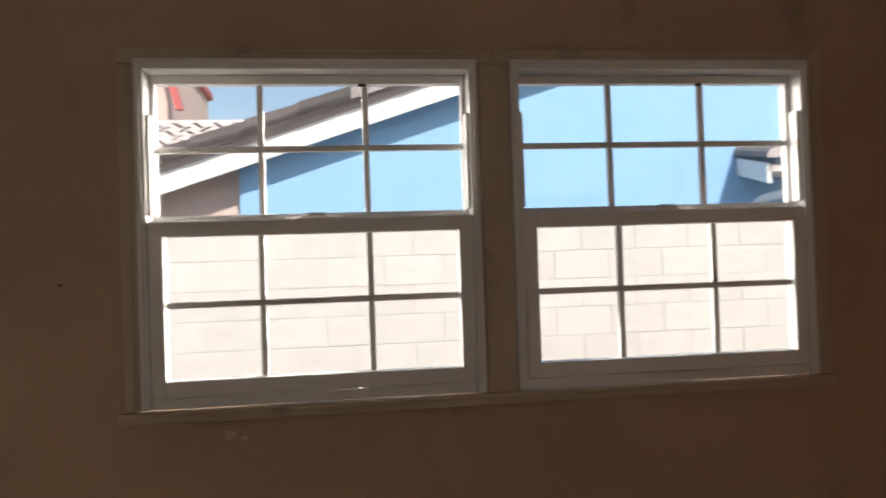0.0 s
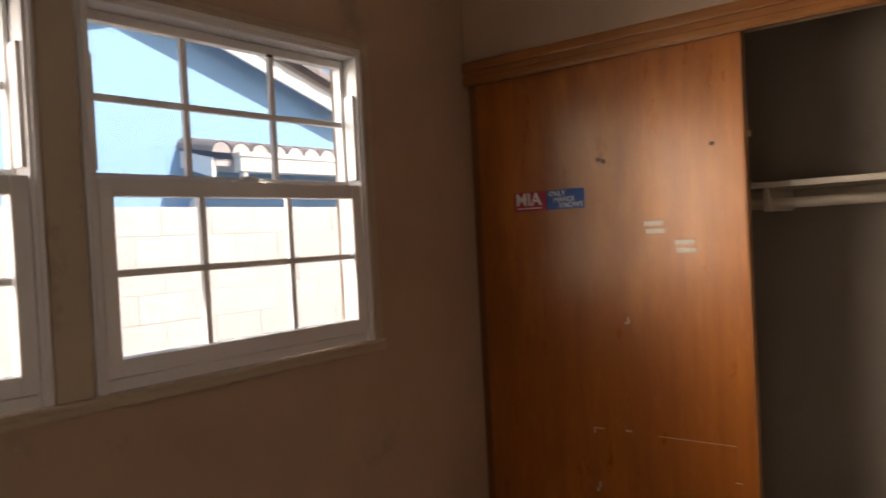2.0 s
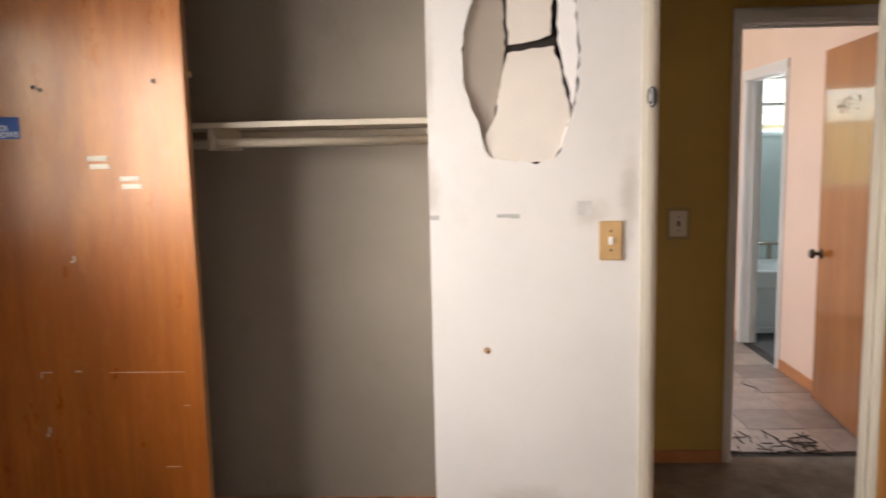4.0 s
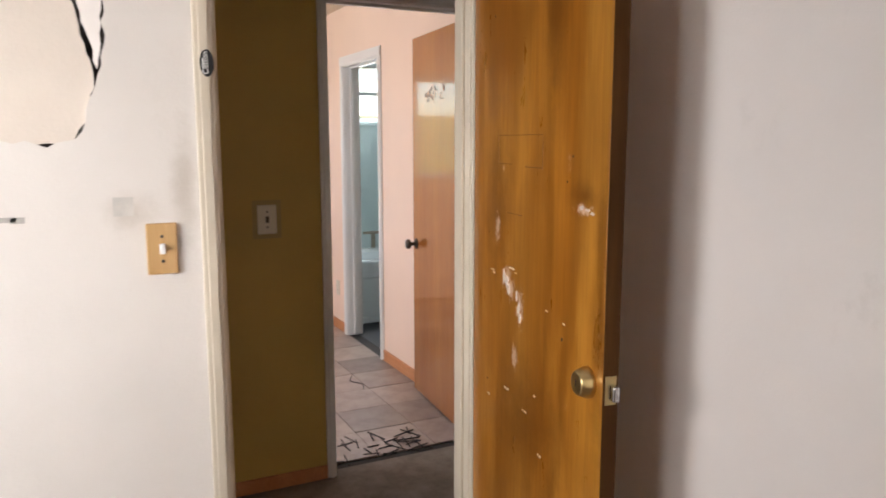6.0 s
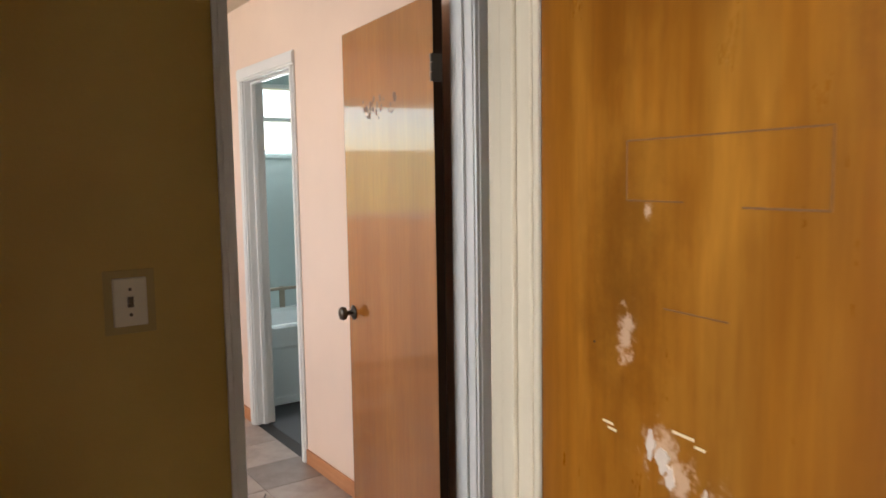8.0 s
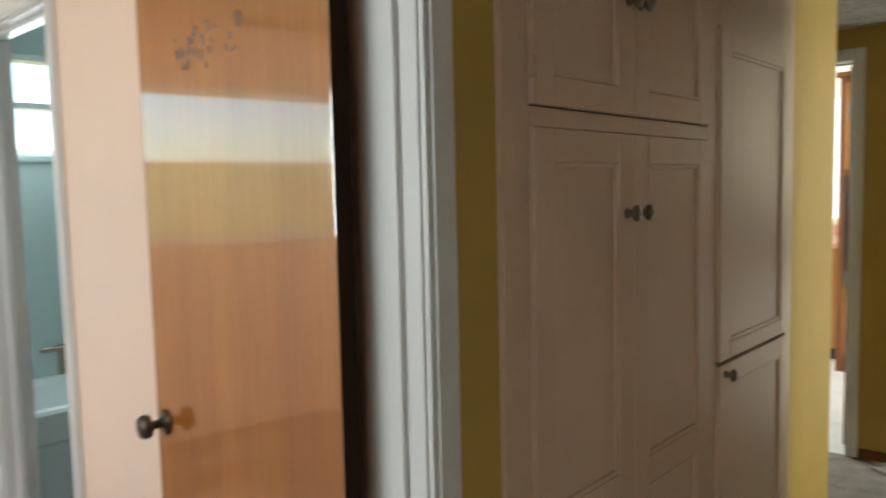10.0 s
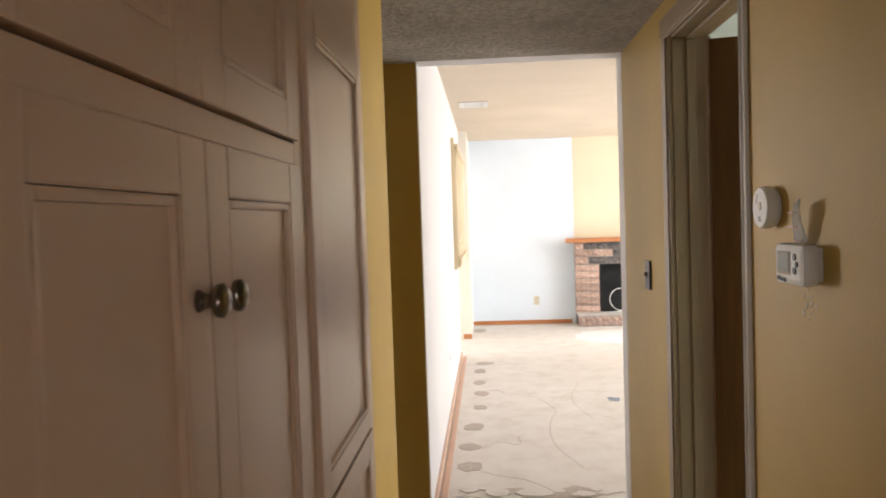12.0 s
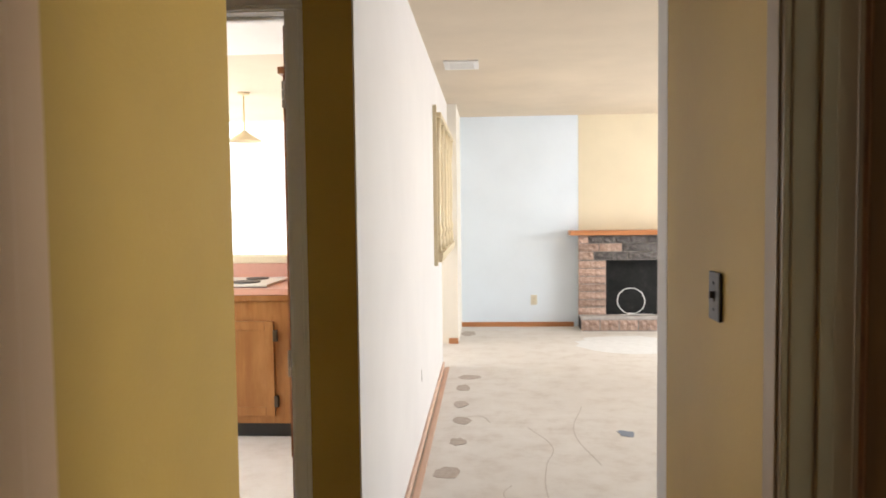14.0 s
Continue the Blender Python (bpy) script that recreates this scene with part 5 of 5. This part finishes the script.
part("firebox", boxes(((-0.23, -11.69, 0.135), (1.449, -11.685, 0.80)), ((-0.23, -11.685, 0.135), (1.449, FY - 0.035, 0.15)), ((-0.23, -11.685, 0.15), (-0.2, FY - 0.035, 0.80)), ((1.42, -11.685, 0.15), (1.449, FY - 0.035, 0.80)), ((-0.2, -11.685, 0.78), (1.42, FY - 0.035, 0.80))), FIREBOX, fire, "black sooty firebox")
part("hearth_slab", boxes(((FX0 - 0.02, FY - 0.03, 0.135), (FX1 - 0.01, -11.32, 0.172)), bevel=0.006), ASH, fire, "grey ashy hearth top")
part("mantel", boxes(((FX0 - 0.1, LIV_S + 0.01, 1.088), (1.86, -11.40, 1.142)), bevel=0.006), BASE_WOOD, fire, "orange wooden mantel board")
shared = {}


def rough_brick(wide, high, deep=0.05):
    """A split-face brick: its front broken unevenly."""
    key = (round(wide, 3), round(high, 3))
    if key not in shared:
        bm = bmesh.new()
        rnd = random.Random(hash(key) % 1000)
        nx, nz = 5, 3
        front = [[bm.verts.new((wide * i / nx, (0.0 if 0 < i < nx and 0 < j < nz else -0.008) + (rnd.uniform(-0.008, 0.010) if 0 < i < nx and 0 < j < nz else 0), high * j / nz)) for i in range(nx + 1)] for j in range(nz + 1)]
        back = [bm.verts.new((x, -deep, z)) for x, z in ((0, 0), (wide, 0), (wide, high), (0, high))]
        for j in range(nz):
            for i in range(nx):
                bm.faces.new((front[j][i], front[j][i + 1], front[j + 1][i + 1], front[j + 1][i]))
        bm.faces.new([back[0], back[1]] + front[0][::-1])
        bm.faces.new([back[2], back[3]] + front[nz])
        bm.faces.new([back[3], back[0]] + [front[j][0] for j in range(nz + 1)])
        bm.faces.new([back[1], back[2]] + [front[j][nx] for j in range(nz, -1, -1)])
        shared[key] = bm
        me = mesh_of("brick", bm, BRICK)
        me2 = me.copy()
        me2.materials[0] = SOOT
        shared[key] = (me, me2)
    return shared[key]


def brick(x, y, z, wide, high, sooty):
    ob = new("brick", rough_brick(wide, high)[1 if sooty else 0])
    ob.parent, ob.location = fire, (x, y, z)


# pier beside the opening, courses over it, and the hearth's front
row = (0.800 - 0.172) / 7
for k in range(7):
    brick(1.452, FY, 0.174 + row * k, 0.31, row - 0.012, False)
    brick(FX0, FY, 0.174 + row * k, 0.31, row - 0.012, k > 3)
z = 0.806
for course, (high, cuts) in enumerate(((0.088, (1.0, 0.66, 0.50, 0.5)), (0.088, (0.47, 0.52, 0.60, 0.5)), (0.082, (0.20, 0.22, 0.19, 0.24, 0.21, 0.22)))):
    x, n = FX1 - 0.006, 0
    seq = [(0.18, 0.38, 0.42, 0.44, 0.40, 0.47), (0.24, 0.26, 0.44, 0.44, 0.44, 0.44), (0.12, 0.16, 0.15, 0.17, 0.18, 0.16, 0.17, 0.19, 0.16, 0.17, 0.18, 0.16, 0.17, 0.16)][course]
    for wide in seq:
        wide = min(wide, x - FX0)
        if wide < 0.05:
            break
        brick(x - wide + 0.012, FY, z, wide - 0.012, high, x < FX1 - (0.15, 0.3, 0.1)[course])
        x -= wide
    z += high + 0.008
x = FX1 - 0.012
while x > FX0 + 0.05:
    brick(x - 0.21, -11.315, 0.012, 0.20, 0.115, False)
    x -= 0.214
cord = [(1.18 + 0.155 * math.cos(a) - 0.02, -11.50 - 0.03 * math.sin(a), 0.325 + 0.145 * math.sin(a)) for a in (2 * math.pi * k / 9 - 1.3 for k in range(10))]
cord = [(0.92, -11.40, 0.180), (1.02, -11.42, 0.182)] + cord + [(1.20, -11.41, 0.181), (1.29, -11.40, 0.181)]
tagged(tube("cord_loop", cord, 0.0055, CORD), "white cord lying in a loop in the fireplace", "cord")

# ---- pink room: window, tiles ----
pw = thing("window_3", "wide white window of the pink room", "window", kind="structure")
part("window_frame", boxes(((6.62, -1.25, 1.12), (6.72, -1.20, 2.05)), ((6.62, 1.10, 1.12), (6.72, 1.15, 2.05)), ((6.62, -1.20, 2.0), (6.72, 1.10, 2.05)), ((6.62, -1.20, 1.12), (6.72, 1.10, 1.17)), bevel=0.003), VINYL, pw)
pane = part("pane", boxes(((6.668, -1.20, 1.17), (6.672, 1.10, 2.0))), GLASS, pw)
pane.visible_shadow = False
strips = bmesh.new()
rnd = random.Random(8)
for k in range(34):
    x, y, a, l = 3.40 + rnd.uniform(-0.12, 0.16), -1.33 + rnd.uniform(-0.24, 0.22), rnd.choice((rnd.uniform(1.2, 2.0), rnd.uniform(-0.3, 0.5))), rnd.uniform(0.05, 0.14)
    d = Vector((math.cos(a), math.sin(a), 0)) * l
    n = Vector((-math.sin(a), math.cos(a), 0)) * rnd.uniform(0.0015, 0.0035)
    base = Vector((x, y, 0.001))
    vs = [strips.verts.new(base + p) for p in (-n, d - n * 0.4, d + n, n)]
    top = [strips.verts.new(v.co + Vector((0, 0, 0.004))) for v in vs]
    for i in range(4):
        strips.faces.new((vs[i], vs[(i + 1) % 4], top[(i + 1) % 4], top[i]))
    strips.faces.new(top), strips.faces.new(vs[::-1])
solid("tile_splinters", strips, TILE_BED, "black splinters of broken floor tile by the doorway", "debris", kind="stuff")
tagged(tube("wire_scrap", [(4.25, -1.56, 0.003), (4.33, -1.58, 0.008), (4.43, -1.54, 0.004), (4.52, -1.58, 0.003)], 0.003, BLACK), "thin dark wire scrap on the tiles", "wire")
tagged(tube("wire_scrap", [(4.7, -1.45, 0.006), (4.9, -1.52, 0.015), (5.05, -1.50, 0.006)], 0.004, BLACK), "thin dark wire scrap on the tiles", "wire")
tile_mesh = mesh_of("tile", boxes(((-0.151, -0.151, -0.008), (0.151, 0.151, 0.0)), bevel=0.0015), TILE)
rnd = random.Random(2)
for i in range(11):
    for j in range(12):
        x, y = 3.50 + 0.3048 * i, -1.75 + 0.3048 * j
        if y > PINK_N - 0.15:
            continue
        ob = new("tile", tile_mesh)
        ob.parent, ob.location, ob.rotation_euler = pink_floor, (x, y, rnd.uniform(-0.0012, 0.0012)), (0, 0, rnd.choice((0, 0.5, 1, 1.5)) * math.pi)

# ---- bathroom ----
tub = thing("bathtub", "white enamel bathtub along the bathroom wall", "bathtub")
bm = bmesh.new()
ox0, ox1, oy0, oy1 = 5.775, 6.448, -3.55, -2.003
rows = [(0.0, 0.0), (0.0, 0.36), (-0.012, 0.38), (-0.012, 0.50), (0.0, 0.515), (0.05, 0.515), (0.075, 0.49), (0.14, 0.12), (0.2, 0.10)]
rings = []
for inset, zz in rows:
    rings.append([bm.verts.new(p) for p in ((ox0 + inset, oy0 + inset, zz), (ox1 - max(inset, 0), oy0 + inset, zz), (ox1 - max(inset, 0), oy1 - inset, zz), (ox0 + inset, oy1 - inset, zz))])
for a, b in zip(rings, rings[1:]):
    for k in range(4):
        bm.faces.new((a[k], a[(k + 1) % 4], b[(k + 1) % 4], b[k]))
bm.faces.new(rings[-1]), bm.faces.new(rings[0][::-1])
part("shell", bm, TUB, tub)
part("skirt_foot", boxes(((ox0 - 0.008, oy0, 0), (ox0 + 0.004, oy1, 0.05)), bevel=0.004), TUB, tub)
solid("tub_surround", boxes(((6.436, -3.69, 0.515), (6.45, -2.005, 1.62)), ((6.43, -3.69, 1.60), (6.45, -2.005, 1.632)), bevel=0.003), SURROUND, "grey-green panel surround above the tub", "tub surround", kind="structure")
bar = thing("towel_bar", "chrome soap holder bar on the tub surround", "bath fitting", pose(6.436, -2.47, 0.62))
bm = boxes(((-0.012, -0.02, -0.11), (0, 0.02, 0.05)), bevel=0.004)
part("back_plate", bm, HINGE, bar)
part("bar", cyl(bmesh.new(), (-0.05, 0, 0.04), 0.012, 0.22, 'y', seg=14), HINGE, bar)
part("holder", boxes(((-0.06, -0.012, 0.028), (0, 0.012, 0.05)), bevel=0.003), HINGE, bar)
jal = thing("window_4", "white louvred bathroom window", "window", kind="structure")
part("window_frame", boxes(((6.455, -2.95, 1.64), (6.56, -2.90, 2.13)), ((6.455, -2.07, 1.64), (6.56, -2.02, 2.13)), ((6.455, -2.9, 2.10), (6.56, -2.07, 2.13)), ((6.455, -2.9, 1.64), (6.56, -2.07, 1.665)), ((6.455, -2.9, 1.865), (6.56, -2.07, 1.895)), bevel=0.003), VINYL, jal)
for zz in (1.70, 1.755, 1.81, 1.93, 1.985, 2.04):
    bm = boxes(((-0.05, -2.89, -0.003), (0.05, -2.08, 0.003)))
    bmesh.ops.rotate(bm, cent=(0, 0, 0), matrix=Matrix.Rotation(radians(60), 3, 'Y'), verts=bm.verts)
    bmesh.ops.translate(bm, vec=(6.51, 0, zz + 0.02), verts=bm.verts)
    ob = part("louvre", bm, GLASS, jal)
    ob.visible_shadow = False

# ---- kitchen ----
base_cab = thing("kitchen_base_cabinet", "worn oak kitchen base cabinet under the cooktop", "cabinet")
KY = -7.33
part("body", boxes(((3.945, -7.93, 0.10), (5.7, KY, 0.895)), ((3.945, -7.9, 0.0), (5.7, KY + 0.0 - 0.07, 0.10)), bevel=0.002), OAK, base_cab)
part("toe_kick", boxes(((3.945, KY - 0.07, 0.0), (5.7, KY - 0.062, 0.10))), BLACK, base_cab, "dark toe kick")
part("top_rail", boxes(((3.945, KY, 0.86), (5.7, KY + 0.02, 0.895)), bevel=0.003), OAK, base_cab)


def oak_door(x0, x1, z0, z1):
    s, f = 0.055, KY + 0.02
    d = part("door", boxes(((x0 + 0.001, KY, z0 + 0.001), (x1 - 0.001, f - 0.008, z1 - 0.001))), OAK, base_cab)
    for a, b, c, e in ((x0, x0 + s, z0, z1), (x1 - s, x1, z0, z1), (x0 + s, x1 - s, z0, z0 + s), (x0 + s, x1 - s, z1 - s, z1)):
        part("stile" if e - c > 0.2 else "rail", boxes(((a, KY + 0.002, c), (b, f, e)), bevel=0.004), OAK, d)
    for zz in (z0 + 0.09, z1 - 0.09):
        part("hinge", boxes(((x0 - 0.022, KY, zz - 0.035), (x0 + 0.004, f + 0.004, zz + 0.035)), bevel=0.003), DARK_METAL, d, "black iron hinge")


oak_door(4.12, 4.62, 0.15, 0.735)
oak_door(4.68, 5.2, 0.15, 0.735)
worktop = solid("kitchen_worktop", boxes(((3.945, -7.95, 0.897), (5.7, KY + 0.03, 0.935)), bevel=0.004), LAMINATE, "salmon pink laminate kitchen worktop", "worktop")
solid("backsplash", boxes(((3.945, -8.0, 0.935), (5.7, -7.955, 1.045)), bevel=0.003), LAMINATE, "low salmon pink laminate backsplash", "backsplash")
solid("bar_ledge", boxes(((3.945, -8.15, 1.047), (5.7, -7.94, 1.095)), ((3.945, -8.1, 0), (5.7, -8.01, 1.046)), bevel=0.005), CREAMY, "cream ledge behind the cooktop", "ledge")
hob = thing("cooktop", "white electric cooktop with black coil burners", "cooktop", pose(4.55, -7.64, 0.936))
part("plate", boxes(((-0.38, -0.27, 0), (0.38, 0.27, 0.018)), bevel=0.006), WHITE_PLASTIC, hob)
for x, y, r in ((-0.2, 0.12, 0.09), (0.2, 0.12, 0.075), (-0.2, -0.12, 0.075), (0.2, -0.12, 0.09)):
    bm = lathe(bmesh.new(), [(r, 0.018), (r, 0.026), (r * 0.3, 0.027)], (x, y, 0), 'z', 24)
    part("burner", bm, BLACK, hob, "black coil burner")
part("front_seam", boxes(((-0.38, 0.268, 0.0), (0.38, 0.274, 0.006))), BLACK, hob)
oven = thing("oven_cabinet", "tall oak cabinet with a black built-in oven", "oven cabinet")
part("carcass", boxes(((3.36, -7.93, 0.0), (3.94, -7.0, 2.16)), bevel=0.003), DOOR_EDGE, oven)
part("crown", boxes(((3.34, -7.93, 2.16), (3.96, -6.96, 2.20)), bevel=0.008), DOOR_EDGE, oven)
part("upper_door", boxes(((3.40, -7.0, 1.50), (3.895, -6.98, 2.12)), bevel=0.005), OAK, oven)
part("lower_door", boxes(((3.40, -7.0, 0.12), (3.895, -6.98, 0.62)), bevel=0.005), OAK, oven)
part("oven_door", boxes(((3.40, -7.0, 0.66), (3.895, -6.97, 1.46)), bevel=0.006), BLACK, oven, "black glass oven door")
part("oven_handle", cyl(bmesh.new(), (3.63, -6.945, 1.20), 0.009, 0.40, 'x', seg=12), CHROME, oven, "oven handle")
for zz in (1.58, 0.55):
    part("knob", lathe(bmesh.new(), [(0.008, 0), (0.007, 0.012), (0.015, 0.018), (0.010, 0.025)], (3.85, -6.98, zz), 'y', 14), DARK_METAL, oven, "dark knob")
pendant = thing("pendant_lamp", "buff metal cone pendant lamp on a chain", "pendant lamp", pose(5.02, -9.6, LIV_TOP))
part("canopy", lathe(bmesh.new(), [(0.055, 0), (0.05, -0.02), (0.012, -0.03)], (0, 0, 0), 'z', 24), BUFF, pendant, "", True)
bm = bmesh.new()
for k in range(14):
    bmesh.ops.create_cone(bm, cap_ends=True, segments=8, radius1=0.007, radius2=0.007, depth=0.020, matrix=Matrix.Translation((0, 0, -0.04 - 0.0225 * k)) @ Matrix.Rotation(radians(12 if k % 2 else -12), 4, 'X' if k % 2 else 'Y'))
part("chain", bm, BRASS, pendant, "chain")
part("shade", lathe(bmesh.new(), [(0.02, -0.345), (0.03, -0.36), (0.15, -0.435), (0.152, -0.442), (0.14, -0.436), (0.02, -0.37)], (0, 0, 0), 'z', 32), BUFF, pendant, "wide buff cone shade", True)

# ---- outside ----
ground = structure("ground", boxes(((-400, -400, -0.5), (400, 400, -0.20))), SOIL, "dry ground round the house", "ground")
structure("lawn", boxes(((7.2, -30, -0.2), (60, 30, -0.17))), GRASS_FIELD, "dry yellow lawn beside the house", "ground")
structure("side_house_wall", boxes(((14, -12, -0.2), (14.3, 14, 1.95))), YELLOW_WALL, "pale yellow garden wall", "garden wall")
fence = structure("block_wall", boxes(((-6.0, 5.1165, -0.2), (10.0, 5.245, FENCE_TOP - 0.002))), BLOCK_JOINT, "pale concrete block garden wall", "garden wall")
block_mesh = mesh_of("block", boxes(((0.001, 0, 0.001), (0.399, 0.15, 0.199)), bevel=0.003), FENCE)
rnd = random.Random(6)
for j in range(6):
    zz = FENCE_TOP - 0.2 * (j + 1)
    for i in range(27):
        ob = new("block", block_mesh)
        ob.parent, ob.location = fence, (-3.4 + 0.4 * i + (0.2 if j % 2 else 0), 5.11 + rnd.uniform(-0.002, 0.002), zz)

house = thing("neighbour_house", "blue stucco gable house with white eaves and clay tile roof", "house")
HY = 8.2
PEAKX, PEAKZ, SLOPE, LOW = NB
left_x, right_x = PEAKX - 7.2, PEAKX + 5.4


def gable(x):
    return PEAKZ - SLOPE * abs(x - PEAKX)


bm = bmesh.new()
BX0 = NB_CORNER
prof = [(BX0, -0.2), (right_x - 0.8, -0.2), (right_x - 0.8, gable(right_x - 0.8)), (PEAKX, PEAKZ), (BX0, gable(BX0))]
f = bm.faces.new([bm.verts.new((x, HY, zz)) for x, zz in prof])
for v in bmesh.ops.extrude_face_region(bm, geom=[f])["geom"]:
    if isinstance(v, bmesh.types.BMVert):
        v.co.y += 7
part("wall", bm, BLUE_STUCCO, house, "blue stucco gable wall")


def slanted(x0, x1, y0, y1, drop, thick):
    bm = bmesh.new()
    low = [bm.verts.new((x, y, gable(x) + drop)) for x, y in ((x0, y0), (x1, y0), (x1, y1), (x0, y1))]
    top = [bm.verts.new((v.co.x, v.co.y, v.co.z + thick)) for v in low]
    for i in range(4):
        bm.faces.new((low[i], low[(i + 1) % 4], top[(i + 1) % 4], top[i]))
    bm.faces.new(top), bm.faces.new(low[::-1])
    return bm


for x0, x1 in ((left_x, PEAKX), (PEAKX, right_x)):
    roof = part("roof", slanted(x0, x1, HY - 0.25, HY + 7.4, 0.02, 0.12), ROOF_TILE, house, "grey-beige clay tile roof")
    part("fascia", slanted(x0, x1, HY - 0.29, HY - 0.25, -0.16, 0.215), EAVE, roof, "white fascia board")
    n = 13
    for k in range(n):
        a = x0 + (x1 - x0) * k / n
        b = x0 + (x1 - x0) * (k + 1.12) / n
        bm = bmesh.new()
        seg = 8
        ends = []
        for x, r in ((a, 0.20), (b, 0.18)):
            ends.append([bm.verts.new((x, HY - 0.24 + r * math.cos(math.pi * q / seg), gable(min(max(x, left_x), right_x)) + 0.14 + r * math.sin(math.pi * q / seg))) for q in range(seg + 1)])
        for q in range(seg):
            bm.faces.new((ends[0][q], ends[0][q + 1], ends[1][q + 1], ends[1][q]))
        bmesh.ops.solidify(bm, geom=list(bm.faces), thickness=0.015)
        part("tile", bm, ROOF_TILE, roof, "", True)
    for row_k in range(9):
        y = HY - 0.12 + 0.3 * row_k
        bm = bmesh.new()
        ends = []
        for x in (x0 + 0.05 if x0 < PEAKX else x0, x1):
            ends.append([bm.verts.new((x, y + 0.08 * math.cos(math.pi * q / 6), gable(x) + 0.14 + 0.07 * math.sin(math.pi * q / 6))) for q in range(7)])
        for q in range(6):
            bm.faces.new((ends[0][q], ends[0][q + 1], ends[1][q + 1], ends[1][q]))
        part("tile_course", bm, ROOF_TILE, roof, "", True)
bm = bmesh.new()
f = bm.faces.new([bm.verts.new((x, HY + 0.10, zz)) for x, zz in ((left_x + 0.2, -0.2), (BX0 - 0.002, -0.2), (BX0 - 0.002, gable(BX0)), (left_x + 0.2, gable(left_x + 0.2)))])
for v in bmesh.ops.extrude_face_region(bm, geom=[f])["geom"]:
    if isinstance(v, bmesh.types.BMVert):
        v.co.y += 0.2
part("side_wall", bm, PINK_STUCCO, house, "pinkish stucco side wall")
# lower eave at the side
lx0, lx1, ly0, lz = LOW
porch = part("porch_roof", boxes(((lx0 + 0.05, ly0, lz + 0.08), (lx1, HY, lz + 0.16))), ROOF_TILE, house, "low tiled porch roof")
bm = bmesh.new()
for seg_x, zz in ((lx0, 0), ):
    vs = [bm.verts.new(p) for p in ((lx0, HY, lz + 0.115), (lx0 + 0.02, ly0, lz - 0.05), (lx0 + 0.02, ly0, lz + 0.17), (lx0, HY, lz + 0.31))]
    f = bm.faces.new(vs)
    for v in bmesh.ops.extrude_face_region(bm, geom=[f])["geom"]:
        if isinstance(v, bmesh.types.BMVert):
            v.co.x += 0.05
part("rake_board", bm, EAVE, porch, "white rake board")
part("gutter", boxes(((lx0 + 0.31, ly0 - 0.14, lz + 0.01), (lx1, ly0, lz + 0.22)), ((lx0 + 0.29, ly0 - 0.16, lz + 0.18), (lx1, ly0, lz + 0.24)), bevel=0.02), EAVE, porch, "white rain gutter")
tube("downspout", [(lx0 + 0.40, ly0 - 0.08, lz + 0.02), (lx0 + 0.38, ly0 - 0.05, lz - 0.08), (lx0 + 0.10, HY - 0.12, lz - 0.30), (lx0 + 0.08, HY - 0.08, lz - 2.2)], 0.05, EAVE, house)
k = 0
x = lx0 + 0.1
while x < lx1:
    bm = bmesh.new()
    ends = []
    for y, zz in ((ly0 - 0.10, lz + 0.225), (HY + 0.05, lz + 0.36)):
        ends.append([bm.verts.new((x + 0.135 * math.cos(math.pi * q / 7), y, zz + 0.13 * math.sin(math.pi * q / 7))) for q in range(8)])
    for q in range(7):
        bm.faces.new((ends[0][q], ends[0][q + 1], ends[1][q + 1], ends[1][q]))
    bmesh.ops.solidify(bm, geom=list(bm.faces), thickness=0.015)
    bm.faces.new([bm.verts.new((x + 0.122 * math.cos(math.pi * q / 7), ly0 - 0.085, lz + 0.223 + 0.118 * math.sin(math.pi * q / 7))) for q in range(8)])
    part("tile", bm, ROOF_TILE, porch)
    x += 0.27
far = thing("far_house", "distant pale house with a red roof edge", "house")
part("wall", boxes(((-9, 13.9, -0.2), (-2.98, 18, 5.6))), PINK_STUCCO, far)
bm = bmesh.new()
low = [bm.verts.new(p) for p in ((-3.03, 13.72, 5.25), (-2.80, 13.72, 4.45), (-2.68, 13.72, 4.45), (-2.88, 13.72, 5.25))]
f = bm.faces.new(low)
for v in bmesh.ops.extrude_face_region(bm, geom=[f])["geom"]:
    if isinstance(v, bmesh.types.BMVert):
        v.co.y += 0.15
part("rake_trim", bm, RED_TRIM, far, "red sloping roof edge")
part("roof", boxes(((-9.3, 13.6, 5.6), (-2.9, 18.3, 5.8)), bevel=0.05), RED_TRIM, far, "red roof edge")

# a tiled roof behind the gable: each course of pan tiles ends in a waved edge
rear = thing("rear_house", "low stucco house with a wavy clay tile roof", "house")
part("wall", boxes(((-6.0, 12.0, -0.2), (2.0, 16.0, 3.35))), PINK_STUCCO, rear, "pinkish stucco wall")
for c in range(7):
    y0, z0 = 11.45 + 0.30 * c, 3.30 + 0.125 * c
    bm = bmesh.new()
    edge, back, under = [], [], []
    for i in range(181):
        x = -6.2 + 8.4 * i / 180
        wave = 0.045 * math.cos(2 * math.pi * (x + 0.06 * (c % 2)) / 0.34)
        edge.append(bm.verts.new((x, y0, z0 + 0.055 + wave)))
        back.append(bm.verts.new((x, y0 + 0.34, z0 + 0.14 + wave)))
        under.append(bm.verts.new((x, y0 + 0.006, z0 + 0.02 + wave)))
    for i in range(180):
        bm.faces.new((edge[i], edge[i + 1], back[i + 1], back[i]))
        bm.faces.new((under[i], under[i + 1], edge[i + 1], edge[i]))
    part("tile_course", bm, ROOF_TILE, rear, "", True)
part("ridge", cyl(bmesh.new(), (-2.0, 13.55, 4.10), 0.12, 8.4, 'x', seg=14), ROOF_TILE, rear, "", True)
